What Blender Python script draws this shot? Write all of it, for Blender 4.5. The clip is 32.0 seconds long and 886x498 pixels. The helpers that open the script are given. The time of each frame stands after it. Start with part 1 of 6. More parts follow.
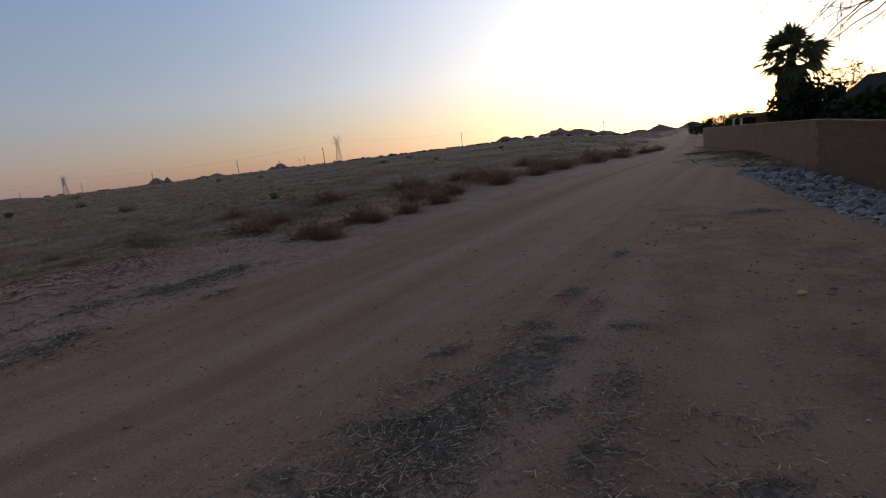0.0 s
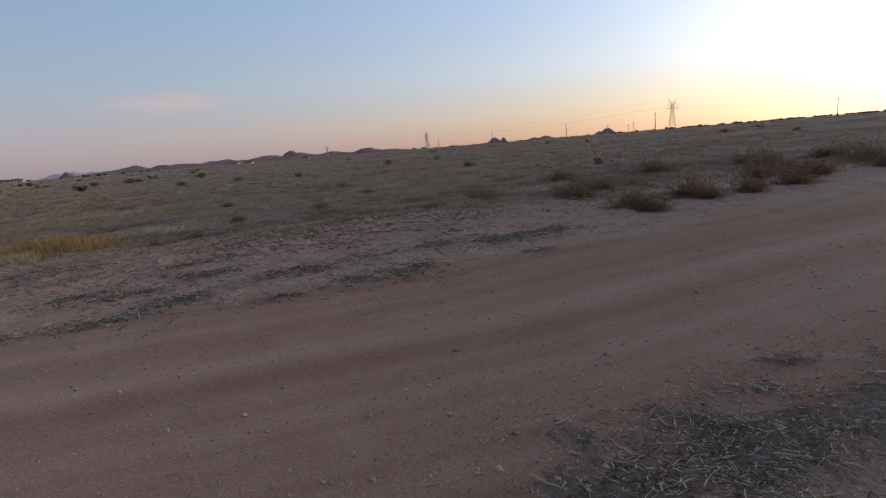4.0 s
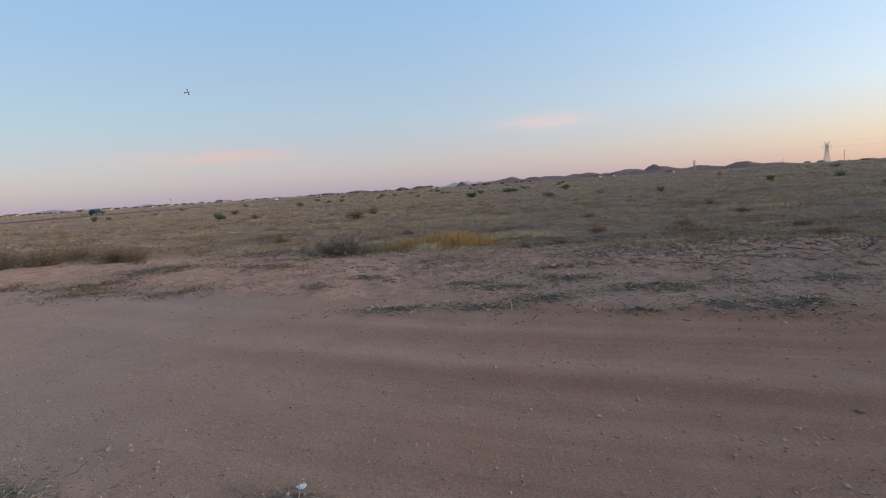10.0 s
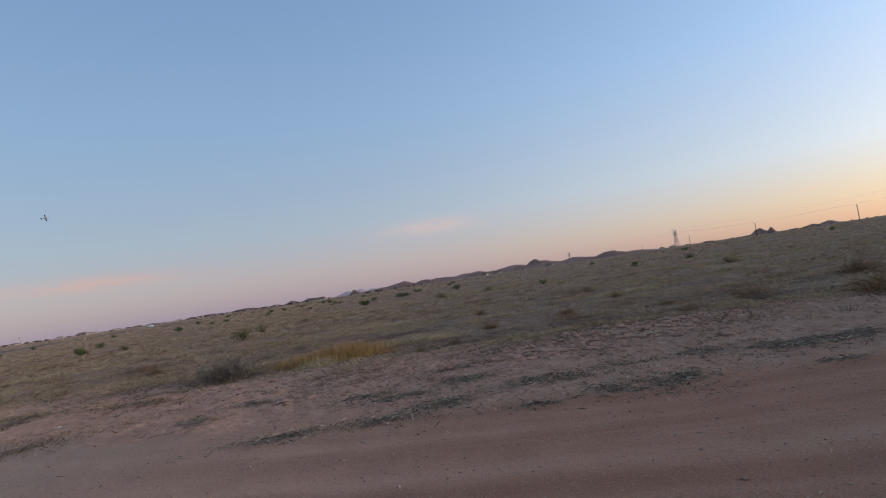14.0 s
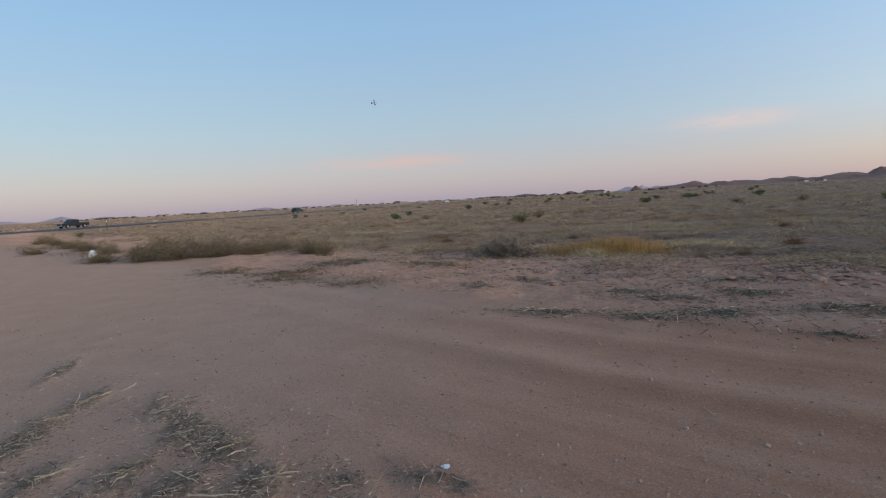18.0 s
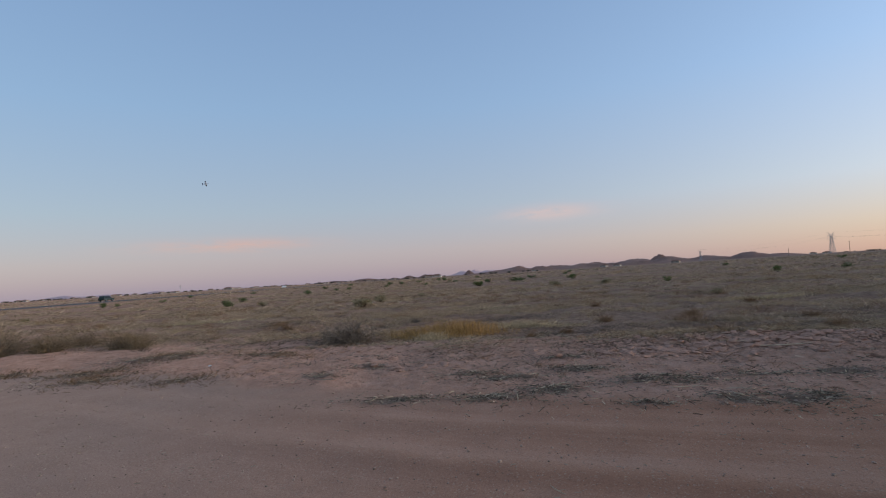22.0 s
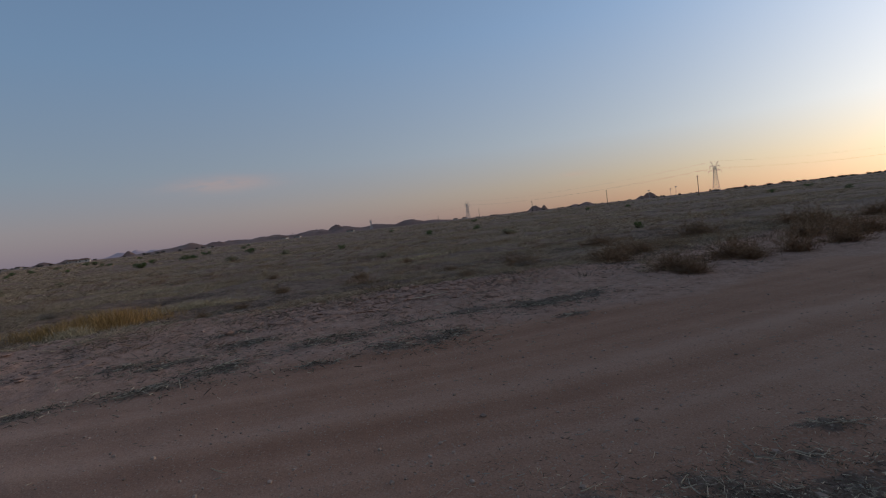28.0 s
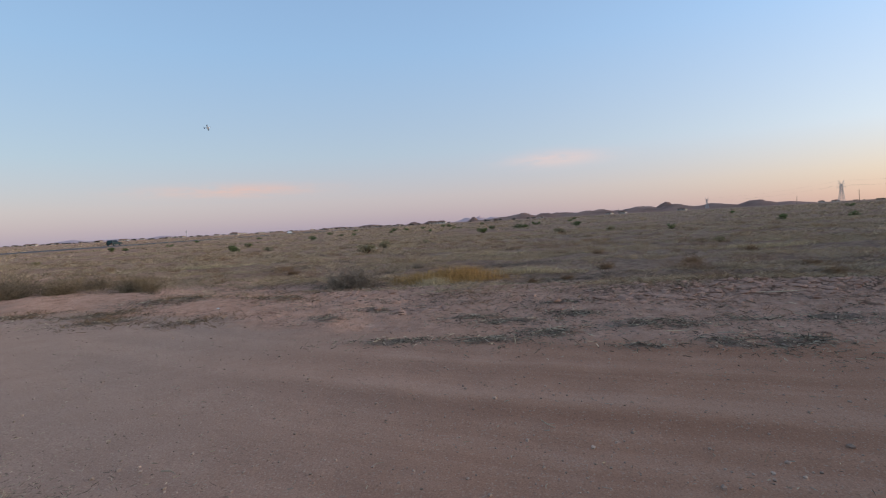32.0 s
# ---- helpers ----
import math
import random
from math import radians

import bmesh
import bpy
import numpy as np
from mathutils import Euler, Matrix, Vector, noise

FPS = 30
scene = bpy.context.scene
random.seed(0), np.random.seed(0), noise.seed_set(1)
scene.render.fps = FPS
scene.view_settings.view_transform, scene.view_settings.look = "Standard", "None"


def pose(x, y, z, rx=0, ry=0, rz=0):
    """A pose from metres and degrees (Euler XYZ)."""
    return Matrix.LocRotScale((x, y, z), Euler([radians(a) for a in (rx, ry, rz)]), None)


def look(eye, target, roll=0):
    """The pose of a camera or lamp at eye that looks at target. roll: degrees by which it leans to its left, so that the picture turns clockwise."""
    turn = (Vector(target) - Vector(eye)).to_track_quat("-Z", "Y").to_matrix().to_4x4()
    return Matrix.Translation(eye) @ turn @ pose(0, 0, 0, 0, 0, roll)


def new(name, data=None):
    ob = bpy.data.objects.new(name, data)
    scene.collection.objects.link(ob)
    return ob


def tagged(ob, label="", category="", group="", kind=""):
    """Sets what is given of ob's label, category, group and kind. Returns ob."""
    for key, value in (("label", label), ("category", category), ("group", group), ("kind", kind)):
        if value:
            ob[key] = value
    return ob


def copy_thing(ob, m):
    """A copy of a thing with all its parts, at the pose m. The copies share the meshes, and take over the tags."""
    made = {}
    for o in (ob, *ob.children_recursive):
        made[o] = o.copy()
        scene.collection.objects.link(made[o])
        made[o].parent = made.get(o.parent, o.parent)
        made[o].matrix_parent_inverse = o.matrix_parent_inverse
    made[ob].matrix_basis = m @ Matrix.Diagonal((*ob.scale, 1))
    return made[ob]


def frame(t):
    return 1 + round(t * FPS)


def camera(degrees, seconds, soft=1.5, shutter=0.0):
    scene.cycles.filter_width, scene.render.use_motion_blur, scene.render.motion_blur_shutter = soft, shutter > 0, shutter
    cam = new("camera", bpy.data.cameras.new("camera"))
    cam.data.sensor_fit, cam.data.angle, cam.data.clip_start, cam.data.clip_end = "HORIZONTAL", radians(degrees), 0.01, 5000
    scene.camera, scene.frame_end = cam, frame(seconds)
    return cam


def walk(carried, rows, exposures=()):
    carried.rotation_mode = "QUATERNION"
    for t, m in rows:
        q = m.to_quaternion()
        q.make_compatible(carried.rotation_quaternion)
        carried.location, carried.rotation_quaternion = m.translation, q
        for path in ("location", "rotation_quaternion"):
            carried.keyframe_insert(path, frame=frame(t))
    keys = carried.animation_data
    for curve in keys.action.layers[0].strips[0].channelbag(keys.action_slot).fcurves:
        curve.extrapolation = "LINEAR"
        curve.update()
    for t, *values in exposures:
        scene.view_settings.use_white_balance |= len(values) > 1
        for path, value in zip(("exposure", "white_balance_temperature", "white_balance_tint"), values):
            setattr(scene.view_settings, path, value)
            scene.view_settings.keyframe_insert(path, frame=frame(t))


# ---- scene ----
# ---------------------------------------------------------------- camera
cam = camera(79.4, 32.0, soft=1.2, shutter=0.0)
# seconds, place, then turn to the left, tilt and lean in degrees
PATH = (
    (0, -0.069, 0.089, 1.702, 25.85, -10.58, -6.96),
    (0.5, -0.067, 0.083, 1.701, 28.76, -10.49, -7.06),
    (1, -0.072, 0.075, 1.710, 32.03, -10.46, -6.78),
    (1.5, -0.083, 0.076, 1.703, 36.07, -10.25, -6.42),
    (2, -0.091, 0.058, 1.714, 40.93, -10.36, -6.28),
    (2.5, -0.103, 0.042, 1.723, 45.78, -10.20, -5.79),
    (3, -0.126, 0.013, 1.729, 51.32, -10.34, -4.65),
    (3.5, -0.146, 0.016, 1.726, 56.27, -10.49, -4.52),
    (5.5, -0.099, 0.114, 1.701, 63.79, -8.95, -6.32),
    (6, -0.093, 0.101, 1.709, 67.45, -5.21, -7.29),
    (6.5, -0.112, 0.102, 1.701, 74.51, -0.77, -6.52),
    (7, -0.054, 0.013, 1.700, 84.52, 0.69, -4.43),
    (7.5, 0.009, 0.013, 1.708, 94.83, -1.07, -2.52),
    (8, 0.001, 0.009, 1.703, 101.16, -3.67, -1.66),
    (8.5, -0.044, -0.045, 1.691, 102.39, -5.29, -1.66),
    (9, -0.077, -0.109, 1.703, 101.17, -6.10, -1.27),
    (9.5, -0.075, -0.130, 1.713, 99.20, -6.66, -2.17),
    (10, -0.092, -0.121, 1.714, 95.78, -6.62, -3.80),
    (10.5, -0.122, -0.105, 1.711, 91.66, -6.94, -5.13),
    (11, -0.133, -0.086, 1.704, 87.26, -7.30, -5.83),
    (11.5, -0.142, -0.078, 1.703, 83.14, -7.87, -6.38),
    (12, -0.158, -0.060, 1.688, 80.10, -7.66, -7.08),
    (12.5, -0.148, -0.042, 1.692, 78.34, -6.59, -7.86),
    (13, -0.141, -0.032, 1.703, 78.20, -4.24, -9.00),
    (13.5, -0.132, -0.027, 1.715, 78.74, -0.90, -9.54),
    (14, -0.119, -0.064, 1.734, 83.36, 3.39, -8.47),
    (14.5, -0.100, -0.113, 1.727, 90.91, 6.79, -5.97),
    (15, -0.109, -0.126, 1.728, 96.31, 6.56, -3.79),
    (15.5, -0.121, -0.152, 1.715, 100.02, 2.91, -2.87),
    (17.5, -0.021, 0.004, 1.686, 109.44, -3.83, -4.00),
    (18, -0.013, -0.002, 1.689, 113.41, -5.19, -3.10),
    (18.5, -0.006, -0.003, 1.685, 115.75, -5.13, -2.33),
    (19, 0.002, -0.004, 1.691, 115.07, -5.19, -2.29),
    (19.5, 0.001, 0.015, 1.694, 112.55, -3.72, -3.55),
    (20, 0.009, 0.035, 1.704, 109.91, -1.96, -3.87),
    (20.5, 0.013, 0.046, 1.715, 107.70, -0.98, -3.98),
    (21, 0.030, 0.068, 1.732, 104.19, 1.15, -4.67),
    (21.5, 0.016, 0.029, 1.734, 99.71, 3.38, -5.27),
    (22, -0.001, -0.086, 1.722, 95.94, 2.88, -3.47),
    (22.5, -0.005, -0.132, 1.709, 84.89, 2.97, -4.85),
    (23, -0.028, -0.001, 1.720, 71.46, 4.85, -6.31),
    (23.5, -0.026, 0.137, 1.711, 60.02, 3.90, -6.96),
    (24, -0.024, 0.165, 1.709, 53.53, 2.05, -7.47),
    (24.5, -0.035, 0.160, 1.700, 54.09, 1.84, -7.65),
    (26.5, 0.004, 0.157, 1.691, 52.98, 2.92, -8.06),
    (27, 0.021, 0.153, 1.694, 54.96, 0.20, -7.56),
    (27.5, 0.023, 0.138, 1.686, 59.25, -1.69, -6.92),
    (28, 0.023, 0.123, 1.678, 62.98, -3.02, -6.39),
    (28.5, 0.039, 0.095, 1.678, 68.29, -4.44, -5.52),
    (29, 0.041, 0.095, 1.677, 72.79, -4.67, -5.08),
    (29.5, 0.037, 0.084, 1.684, 76.79, -4.85, -4.59),
    (30, 0.076, 0.036, 1.692, 81.12, -4.46, -4.52),
    (30.5, 0.116, -0.002, 1.718, 85.36, -3.08, -4.48),
    (31, 0.115, -0.011, 1.713, 88.81, -2.31, -3.97),
    (31.5, 0.108, -0.022, 1.707, 93.89, -2.79, -3.66),
    (32, 0.098, -0.020, 1.715, 96.77, -2.82, -3.15),
)
# seconds, stops, white balance in kelvin and tint
EXPOSURES = ((0.0, -0.9, 6550, 12), (2.0, -0.72, 6500, 11), (3.5, -0.35, 6500, 11), (5.5, -0.15, 6600, 10), (7.0, -0.25, 6600, 10), (8.0, -0.1, 6550, 8), (9.0, 0.15, 6500, 5), (11.0, 0.12, 6550, 6), (13.0, -0.03, 6600, 8), (15.0, -0.25, 6600, 10),
             (18.0, 0.06, 6500, 4), (19.0, 0.12, 6500, 4), (20.0, 0.12, 6500, 5), (22.0, -0.13, 6600, 10), (23.0, -0.24, 6750, 15), (24.5, -0.9, 6600, 14), (27.0, -1.15, 6400, 10), (28.0, -0.93, 6350, 9), (29.0, -0.65, 6450, 10), (30.0, -0.08, 6800, 10), (31.0, 0.05, 6600, 8), (32.0, 0.1, 6550, 8))
walk(cam, [(t, pose(x, y, z, 90 + tilt, 0, turn) @ pose(0, 0, 0, 0, 0, lean)) for t, x, y, z, turn, tilt, lean in PATH], EXPOSURES)


def at(azimuth, distance):
    """A place on the plan: degrees to the left of the dirt road's far end, and metres from the middle."""
    a = radians(azimuth)
    return -math.sin(a) * distance, math.cos(a) * distance


# ---------------------------------------------------------------- sky and sun
SUN_AZIMUTH, SUN_ELEVATION = -3.0, 4.0


class Nodes:
    """A small helper to write node trees in a few lines."""

    def __init__(self, tree):
        self.tree = tree
        tree.nodes.clear()

    def add(self, kind, sockets=None, **settings):
        node = self.tree.nodes.new("ShaderNode" + kind)
        for key, value in settings.items():
            setattr(node, key, value)
        for key, value in (sockets or {}).items():
            self.put(value, node.inputs[key])
        return node

    def put(self, value, socket):
        if hasattr(value, "is_output"):
            self.tree.links.new(value, socket)
        elif hasattr(value, "outputs"):
            self.tree.links.new(value.outputs[0], socket)
        else:
            socket.default_value = value

    def math(self, op, a, b=0.0, clamp=False):
        return self.add("Math", {0: a, 1: b}, operation=op, use_clamp=clamp).outputs[0]

    def mix(self, fac, a, b, blend="MIX"):
        return self.add("Mix", {0: fac, 6: a, 7: b}, data_type="RGBA", blend_type=blend).outputs[2]

    def ramp(self, fac, stops, interpolation="LINEAR"):
        node = self.add("ValToRGB", {0: fac})
        node.color_ramp.interpolation = interpolation
        while len(node.color_ramp.elements) < len(stops):
            node.color_ramp.elements.new(0.5)
        for element, (place, colour) in zip(node.color_ramp.elements, stops):
            element.position = place
            element.color = (*colour, 1) if len(colour) == 3 else colour
        return node.outputs[0]

    def noise(self, vector, scale, detail=4.0, rough=0.55, distortion=0.0):
        return self.add("TexNoise", {"Vector": vector, "Scale": scale, "Detail": detail, "Roughness": rough, "Distortion": distortion}).outputs[0]


def sky():
    world = bpy.data.worlds.new("evening_sky")
    world.use_nodes = True
    scene.world = world
    n = Nodes(world.node_tree)
    geo = n.add("TexCoord").outputs["Generated"]
    air = n.add("TexSky", sky_type="NISHITA", sun_disc=False, sun_elevation=radians(SUN_ELEVATION), sun_rotation=radians(-SUN_AZIMUTH),
                altitude=400.0, air_density=1.0, dust_density=1.2, ozone_density=1.6)
    up = n.add("SeparateXYZ", {0: geo}).outputs
    # the rosy belt over the horizon opposite the sunset, and the glow on the sunset's side
    toward = n.add("VectorMath", {0: geo, 1: (*[c for c in at(SUN_AZIMUTH, 1.0)], 0.02)}, operation="DOT_PRODUCT").outputs["Value"]
    belt = n.ramp(up[2], ((0.0, (0.36, 0.325, 0.46)), (0.05, (0.425, 0.375, 0.49)), (0.13, (0.36, 0.43, 0.572)), (0.30, (0.278, 0.428, 0.668)), (0.60, (0.19, 0.322, 0.588)), (1.0, (0.18, 0.29, 0.515))))
    gold = n.ramp(up[2], ((0.0, (1.05, 0.58, 0.28)), (0.045, (1.0, 0.78, 0.55)), (0.12, (0.98, 1.02, 1.16)), (0.32, (0.62, 0.88, 1.36)), (0.7, (0.28, 0.44, 0.72)), (1.0, (0.18, 0.29, 0.515))))
    near = n.math("POWER", n.math("MULTIPLY_ADD", toward, 0.5, True), 3.4)
    near.node.inputs[0].links[0].from_node.inputs[2].default_value = 0.5
    tint = n.mix(near, belt, gold)
    glow = n.math("MULTIPLY", n.math("POWER", n.math("MAXIMUM", toward, 0.0), 8.5), 1.15)
    tint = n.mix(glow, tint, (1.6, 1.45, 1.25, 1), "ADD")
    tint.node.clamp_factor = False
    # thin rosy clouds
    spread = n.add("Mapping", {"Vector": geo, "Scale": (5.0, 5.0, 28.0)})
    wisps = n.noise(spread.outputs[0], 3.0, 5.0, 0.6)
    for azimuth, elevation, wide, high, colour in ((117.5, 4.3, 7.5, 0.62, (0.64, 0.37, 0.39, 1)), (84.3, 6.0, 4.6, 0.75, (0.70, 0.505, 0.53, 1)), (48.5, 3.2, 1.8, 0.3, (0.80, 0.60, 0.56, 1))):
        a, e = radians(azimuth), radians(elevation)
        side = n.add("VectorMath", {0: geo, 1: (-math.cos(a), -math.sin(a), 0.0)}, operation="DOT_PRODUCT").outputs["Value"]
        ahead = n.add("VectorMath", {0: geo, 1: (-math.sin(a), math.cos(a), 0.0)}, operation="DOT_PRODUCT").outputs["Value"]
        dx = n.math("DIVIDE", side, radians(wide))
        dz = n.math("DIVIDE", n.math("SUBTRACT", up[2], math.sin(e)), radians(high))
        r2 = n.math("ADD", n.math("MULTIPLY", dx, dx), n.math("MULTIPLY", dz, dz))
        blob = n.math("MULTIPLY", n.math("POWER", 2.718, n.math("MULTIPLY", r2, -1.0)), n.math("GREATER_THAN", ahead, 0.0))
        shred = n.math("MULTIPLY_ADD", wisps, 3.2, True)
        shred.node.inputs[2].default_value = -0.75
        tint = n.mix(n.math("MULTIPLY", blob, n.math("MULTIPLY", shred, 0.82), True), tint, colour)
    blue = n.add("Background", {"Color": air.outputs[0], "Strength": 0.08})
    rosy = n.add("Background", {"Color": tint, "Strength": 0.86})
    both = n.add("AddShader", {0: blue, 1: rosy})
    n.add("OutputWorld", {"Surface": both})


sky()
sun = new("sun", bpy.data.lights.new("sun", "SUN"))
sun.data.energy, sun.data.angle, sun.data.color = 1.4, radians(22.0), (1.0, 0.90, 0.80)
sun.matrix_world = look((*at(SUN_AZIMUTH, 100.0), 100.0 * math.tan(radians(SUN_ELEVATION))), (0, 0, 0))


# ---------------------------------------------------------------- materials
def material(name, colours, scale=3.0, rough=0.9, bump=0.3, fine=40.0, random_by="", spread=0.25, metal=0.0, translucent=0.0, depth=0.02):
    """A surface mottled between colours at two scales, with grain in relief. random_by: 'object' or 'island' varies alike pieces."""
    m = bpy.data.materials.new(name)
    m.use_nodes = True
    n = Nodes(m.node_tree)
    place = n.add("TexCoord").outputs["Object"] if random_by != "world" else n.add("NewGeometry").outputs["Position"]
    coarse, grain = n.noise(place, scale, 5.0), n.noise(place, fine, 3.0)
    mixed = n.math("MULTIPLY_ADD", grain, 0.45, False)
    n.put(n.math("MULTIPLY_ADD", coarse, 1.3, False), mixed.node.inputs[2])
    mixed.node.inputs[2].links[0].from_node.inputs[2].default_value = -0.38
    steps = len(colours) - 1
    colour = n.ramp(mixed, [(0.15 + 0.7 * i / max(1, steps), c) for i, c in enumerate(colours)])
    if random_by in ("object", "island"):
        r = n.add("ObjectInfo").outputs["Random"] if random_by == "object" else n.add("NewGeometry").outputs["Random Per Island"]
        v = n.math("MULTIPLY_ADD", r, 2 * spread)
        v.node.inputs[2].default_value = 1 - spread
        hue = n.add("HueSaturation", {"Color": colour, "Value": v})
        colour = hue.outputs[0]
    relief = n.add("Bump", {"Height": grain, "Strength": bump, "Distance": depth})
    b = n.add("BsdfPrincipled", {"Base Color": colour, "Roughness": rough, "Metallic": metal, "Normal": relief})
    b.inputs["Specular IOR Level"].default_value = 0.25 if rough < 0.8 else 0.06
    out = b
    if translucent:
        t = n.add("BsdfTranslucent", {"Color": colour})
        out = n.add("MixShader", {0: translucent, 1: b, 2: t})
    n.add("OutputMaterial", {"Surface": out})
    return m


# ---------------------------------------------------------------- mesh helpers
def mesh_of(name, verts, faces, mat=None, smooth=False):
    me = bpy.data.meshes.new(name)
    me.from_pydata([tuple(v) for v in verts], [], faces)
    if mat:
        me.materials.append(mat)
    if smooth:
        me.shade_smooth()
    return me


def thing(name, label, category, place=(0, 0, 0), turn=0.0, group="", size=1.0):
    ob = new(name)
    ob.matrix_basis = pose(*place, 0, 0, turn) @ Matrix.Diagonal((size, size, size, 1))
    return tagged(ob, label, category, group)


def part(name, data, mat, parent, label="", m=None):
    """One mesh object under a thing or a part; data is a bmesh or (verts, faces) or a mesh."""
    if isinstance(data, bpy.types.Mesh):
        me = data
    elif isinstance(data, tuple):
        me = mesh_of(name, *data, mat)
    else:
        me = bpy.data.meshes.new(name)
        data.to_mesh(me)
        data.free()
        me.materials.append(mat)
    ob = new(name, me)
    ob.parent = parent
    if m is not None:
        ob.matrix_basis = m
    if label:
        ob["label"] = label
    return ob


class Shape:
    """Collects vertices and faces of one mesh."""

    def __init__(self):
        self.v, self.f = [], []

    def box(self, lo, hi, m=None):
        k = len(self.v)
        for z in (lo[2], hi[2]):
            for x, y in ((lo[0], lo[1]), (hi[0], lo[1]), (hi[0], hi[1]), (lo[0], hi[1])):
                p = Vector((x, y, z))
                self.v.append(tuple(m @ p if m else p))
        self.f += [(k + 3, k + 2, k + 1, k), (k + 4, k + 5, k + 6, k + 7)]
        self.f += [(k + i, k + (i + 1) % 4, k + 4 + (i + 1) % 4, k + 4 + i) for i in range(4)]
        return self

    def tube(self, points, radii, sides=5, cap=True):
        """A round bar along points, with a radius for each."""
        k, count = len(self.v), len(points)
        for i, p in enumerate(points):
            a, b = Vector(points[max(0, i - 1)]), Vector(points[min(count - 1, i + 1)])
            d = (b - a).normalized()
            side = d.cross(Vector((0, 0, 1)) if abs(d.z) < 0.9 else Vector((1, 0, 0))).normalized()
            up = d.cross(side)
            for j in range(sides):
                w = 2 * math.pi * j / sides
                self.v.append(tuple(Vector(p) + (side * math.cos(w) + up * math.sin(w)) * radii[i]))
        for i in range(count - 1):
            for j in range(sides):
                q = k + i * sides
                self.f.append((q + j, q + (j + 1) % sides, q + sides + (j + 1) % sides, q + sides + j))
        if cap:
            self.f.append(tuple(k + sides - 1 - j for j in range(sides)))
            self.f.append(tuple(k + (count - 1) * sides + j for j in range(sides)))
        return self

    def blade(self, base, tip, wide, bend=0.0, facing=None):
        """A grass blade: a tapered strip of two faces that leans over."""
        b, t = Vector(base), Vector(tip)
        d = t - b
        side = (facing or d.cross(Vector((random.uniform(-1, 1), random.uniform(-1, 1), 0.3)))).normalized() * wide / 2
        mid = b + d * 0.55 + Vector((0, 0, bend))
        k = len(self.v)
        self.v += [tuple(b - side), tuple(b + side), tuple(mid + side * 0.7), tuple(mid - side * 0.7), tuple(t)]
        self.f += [(k, k + 1, k + 2, k + 3), (k + 3, k + 2, k + 4)]
        return self

    def data(self):
        return self.v, self.f


def lattice(seed, size=256):
    return np.random.RandomState(seed).rand(size, size)


LATTICES = {}


def value_noise(x, y, scale, seed=0):
    """Smooth noise in -1..1 on arrays of places, with bumps of about 1/scale metres."""
    if seed not in LATTICES:
        LATTICES[seed] = lattice(seed)
    g = LATTICES[seed]
    u, v = x * scale, y * scale
    i, j = np.floor(u).astype(int), np.floor(v).astype(int)
    fu, fv = u - i, v - j
    fu, fv = fu * fu * (3 - 2 * fu), fv * fv * (3 - 2 * fv)
    i, j, i1, j1 = i % 256, j % 256, (i + 1) % 256, (j + 1) % 256
    return 2 * ((g[i, j] * (1 - fu) + g[i1, j] * fu) * (1 - fv) + (g[i, j1] * (1 - fu) + g[i1, j1] * fu) * fv) - 1


def fbm(x, y, scale, octaves=4, seed=0, gain=0.5):
    total, amp = np.zeros_like(x, dtype=float), 1.0
    for o in range(octaves):
        total += amp * value_noise(x + 17.3 * o, y - 9.1 * o, scale * 2**o, seed + o)
        amp *= gain
    return total


def ease(v, lo, hi):
    w = np.clip((v - lo) / (hi - lo), 0, 1)
    return w * w * (3 - 2 * w)


# ---------------------------------------------------------------- the ground
# the dirt road's edge on the field's side: y along the road, x of the edge
EDGE_Y = (-140.0, -46.0, -17.0, -8.0, -1.0, 3.0, 7.0, 9.5, 20.0, 43.0, 90.0, 300.0, 900.0)
EDGE_X = (-70.0, -24.6, -13.6, -10.4, -7.8, -6.7, -6.3, -5.9, -4.9, -2.6, -1.5, -1.0, 0.0)
# the same on the houses' side, where the track narrows past the stones
RIGHT_Y = (-140.0, -60.0, -20.0, 8.0, 18.0, 24.0, 45.0, 90.0, 300.0, 900.0)
RIGHT_X = (-20.0, 2.0, 9.0, 7.0, 3.0, -1.1, -0.2, 1.2, 2.0, 3.0)
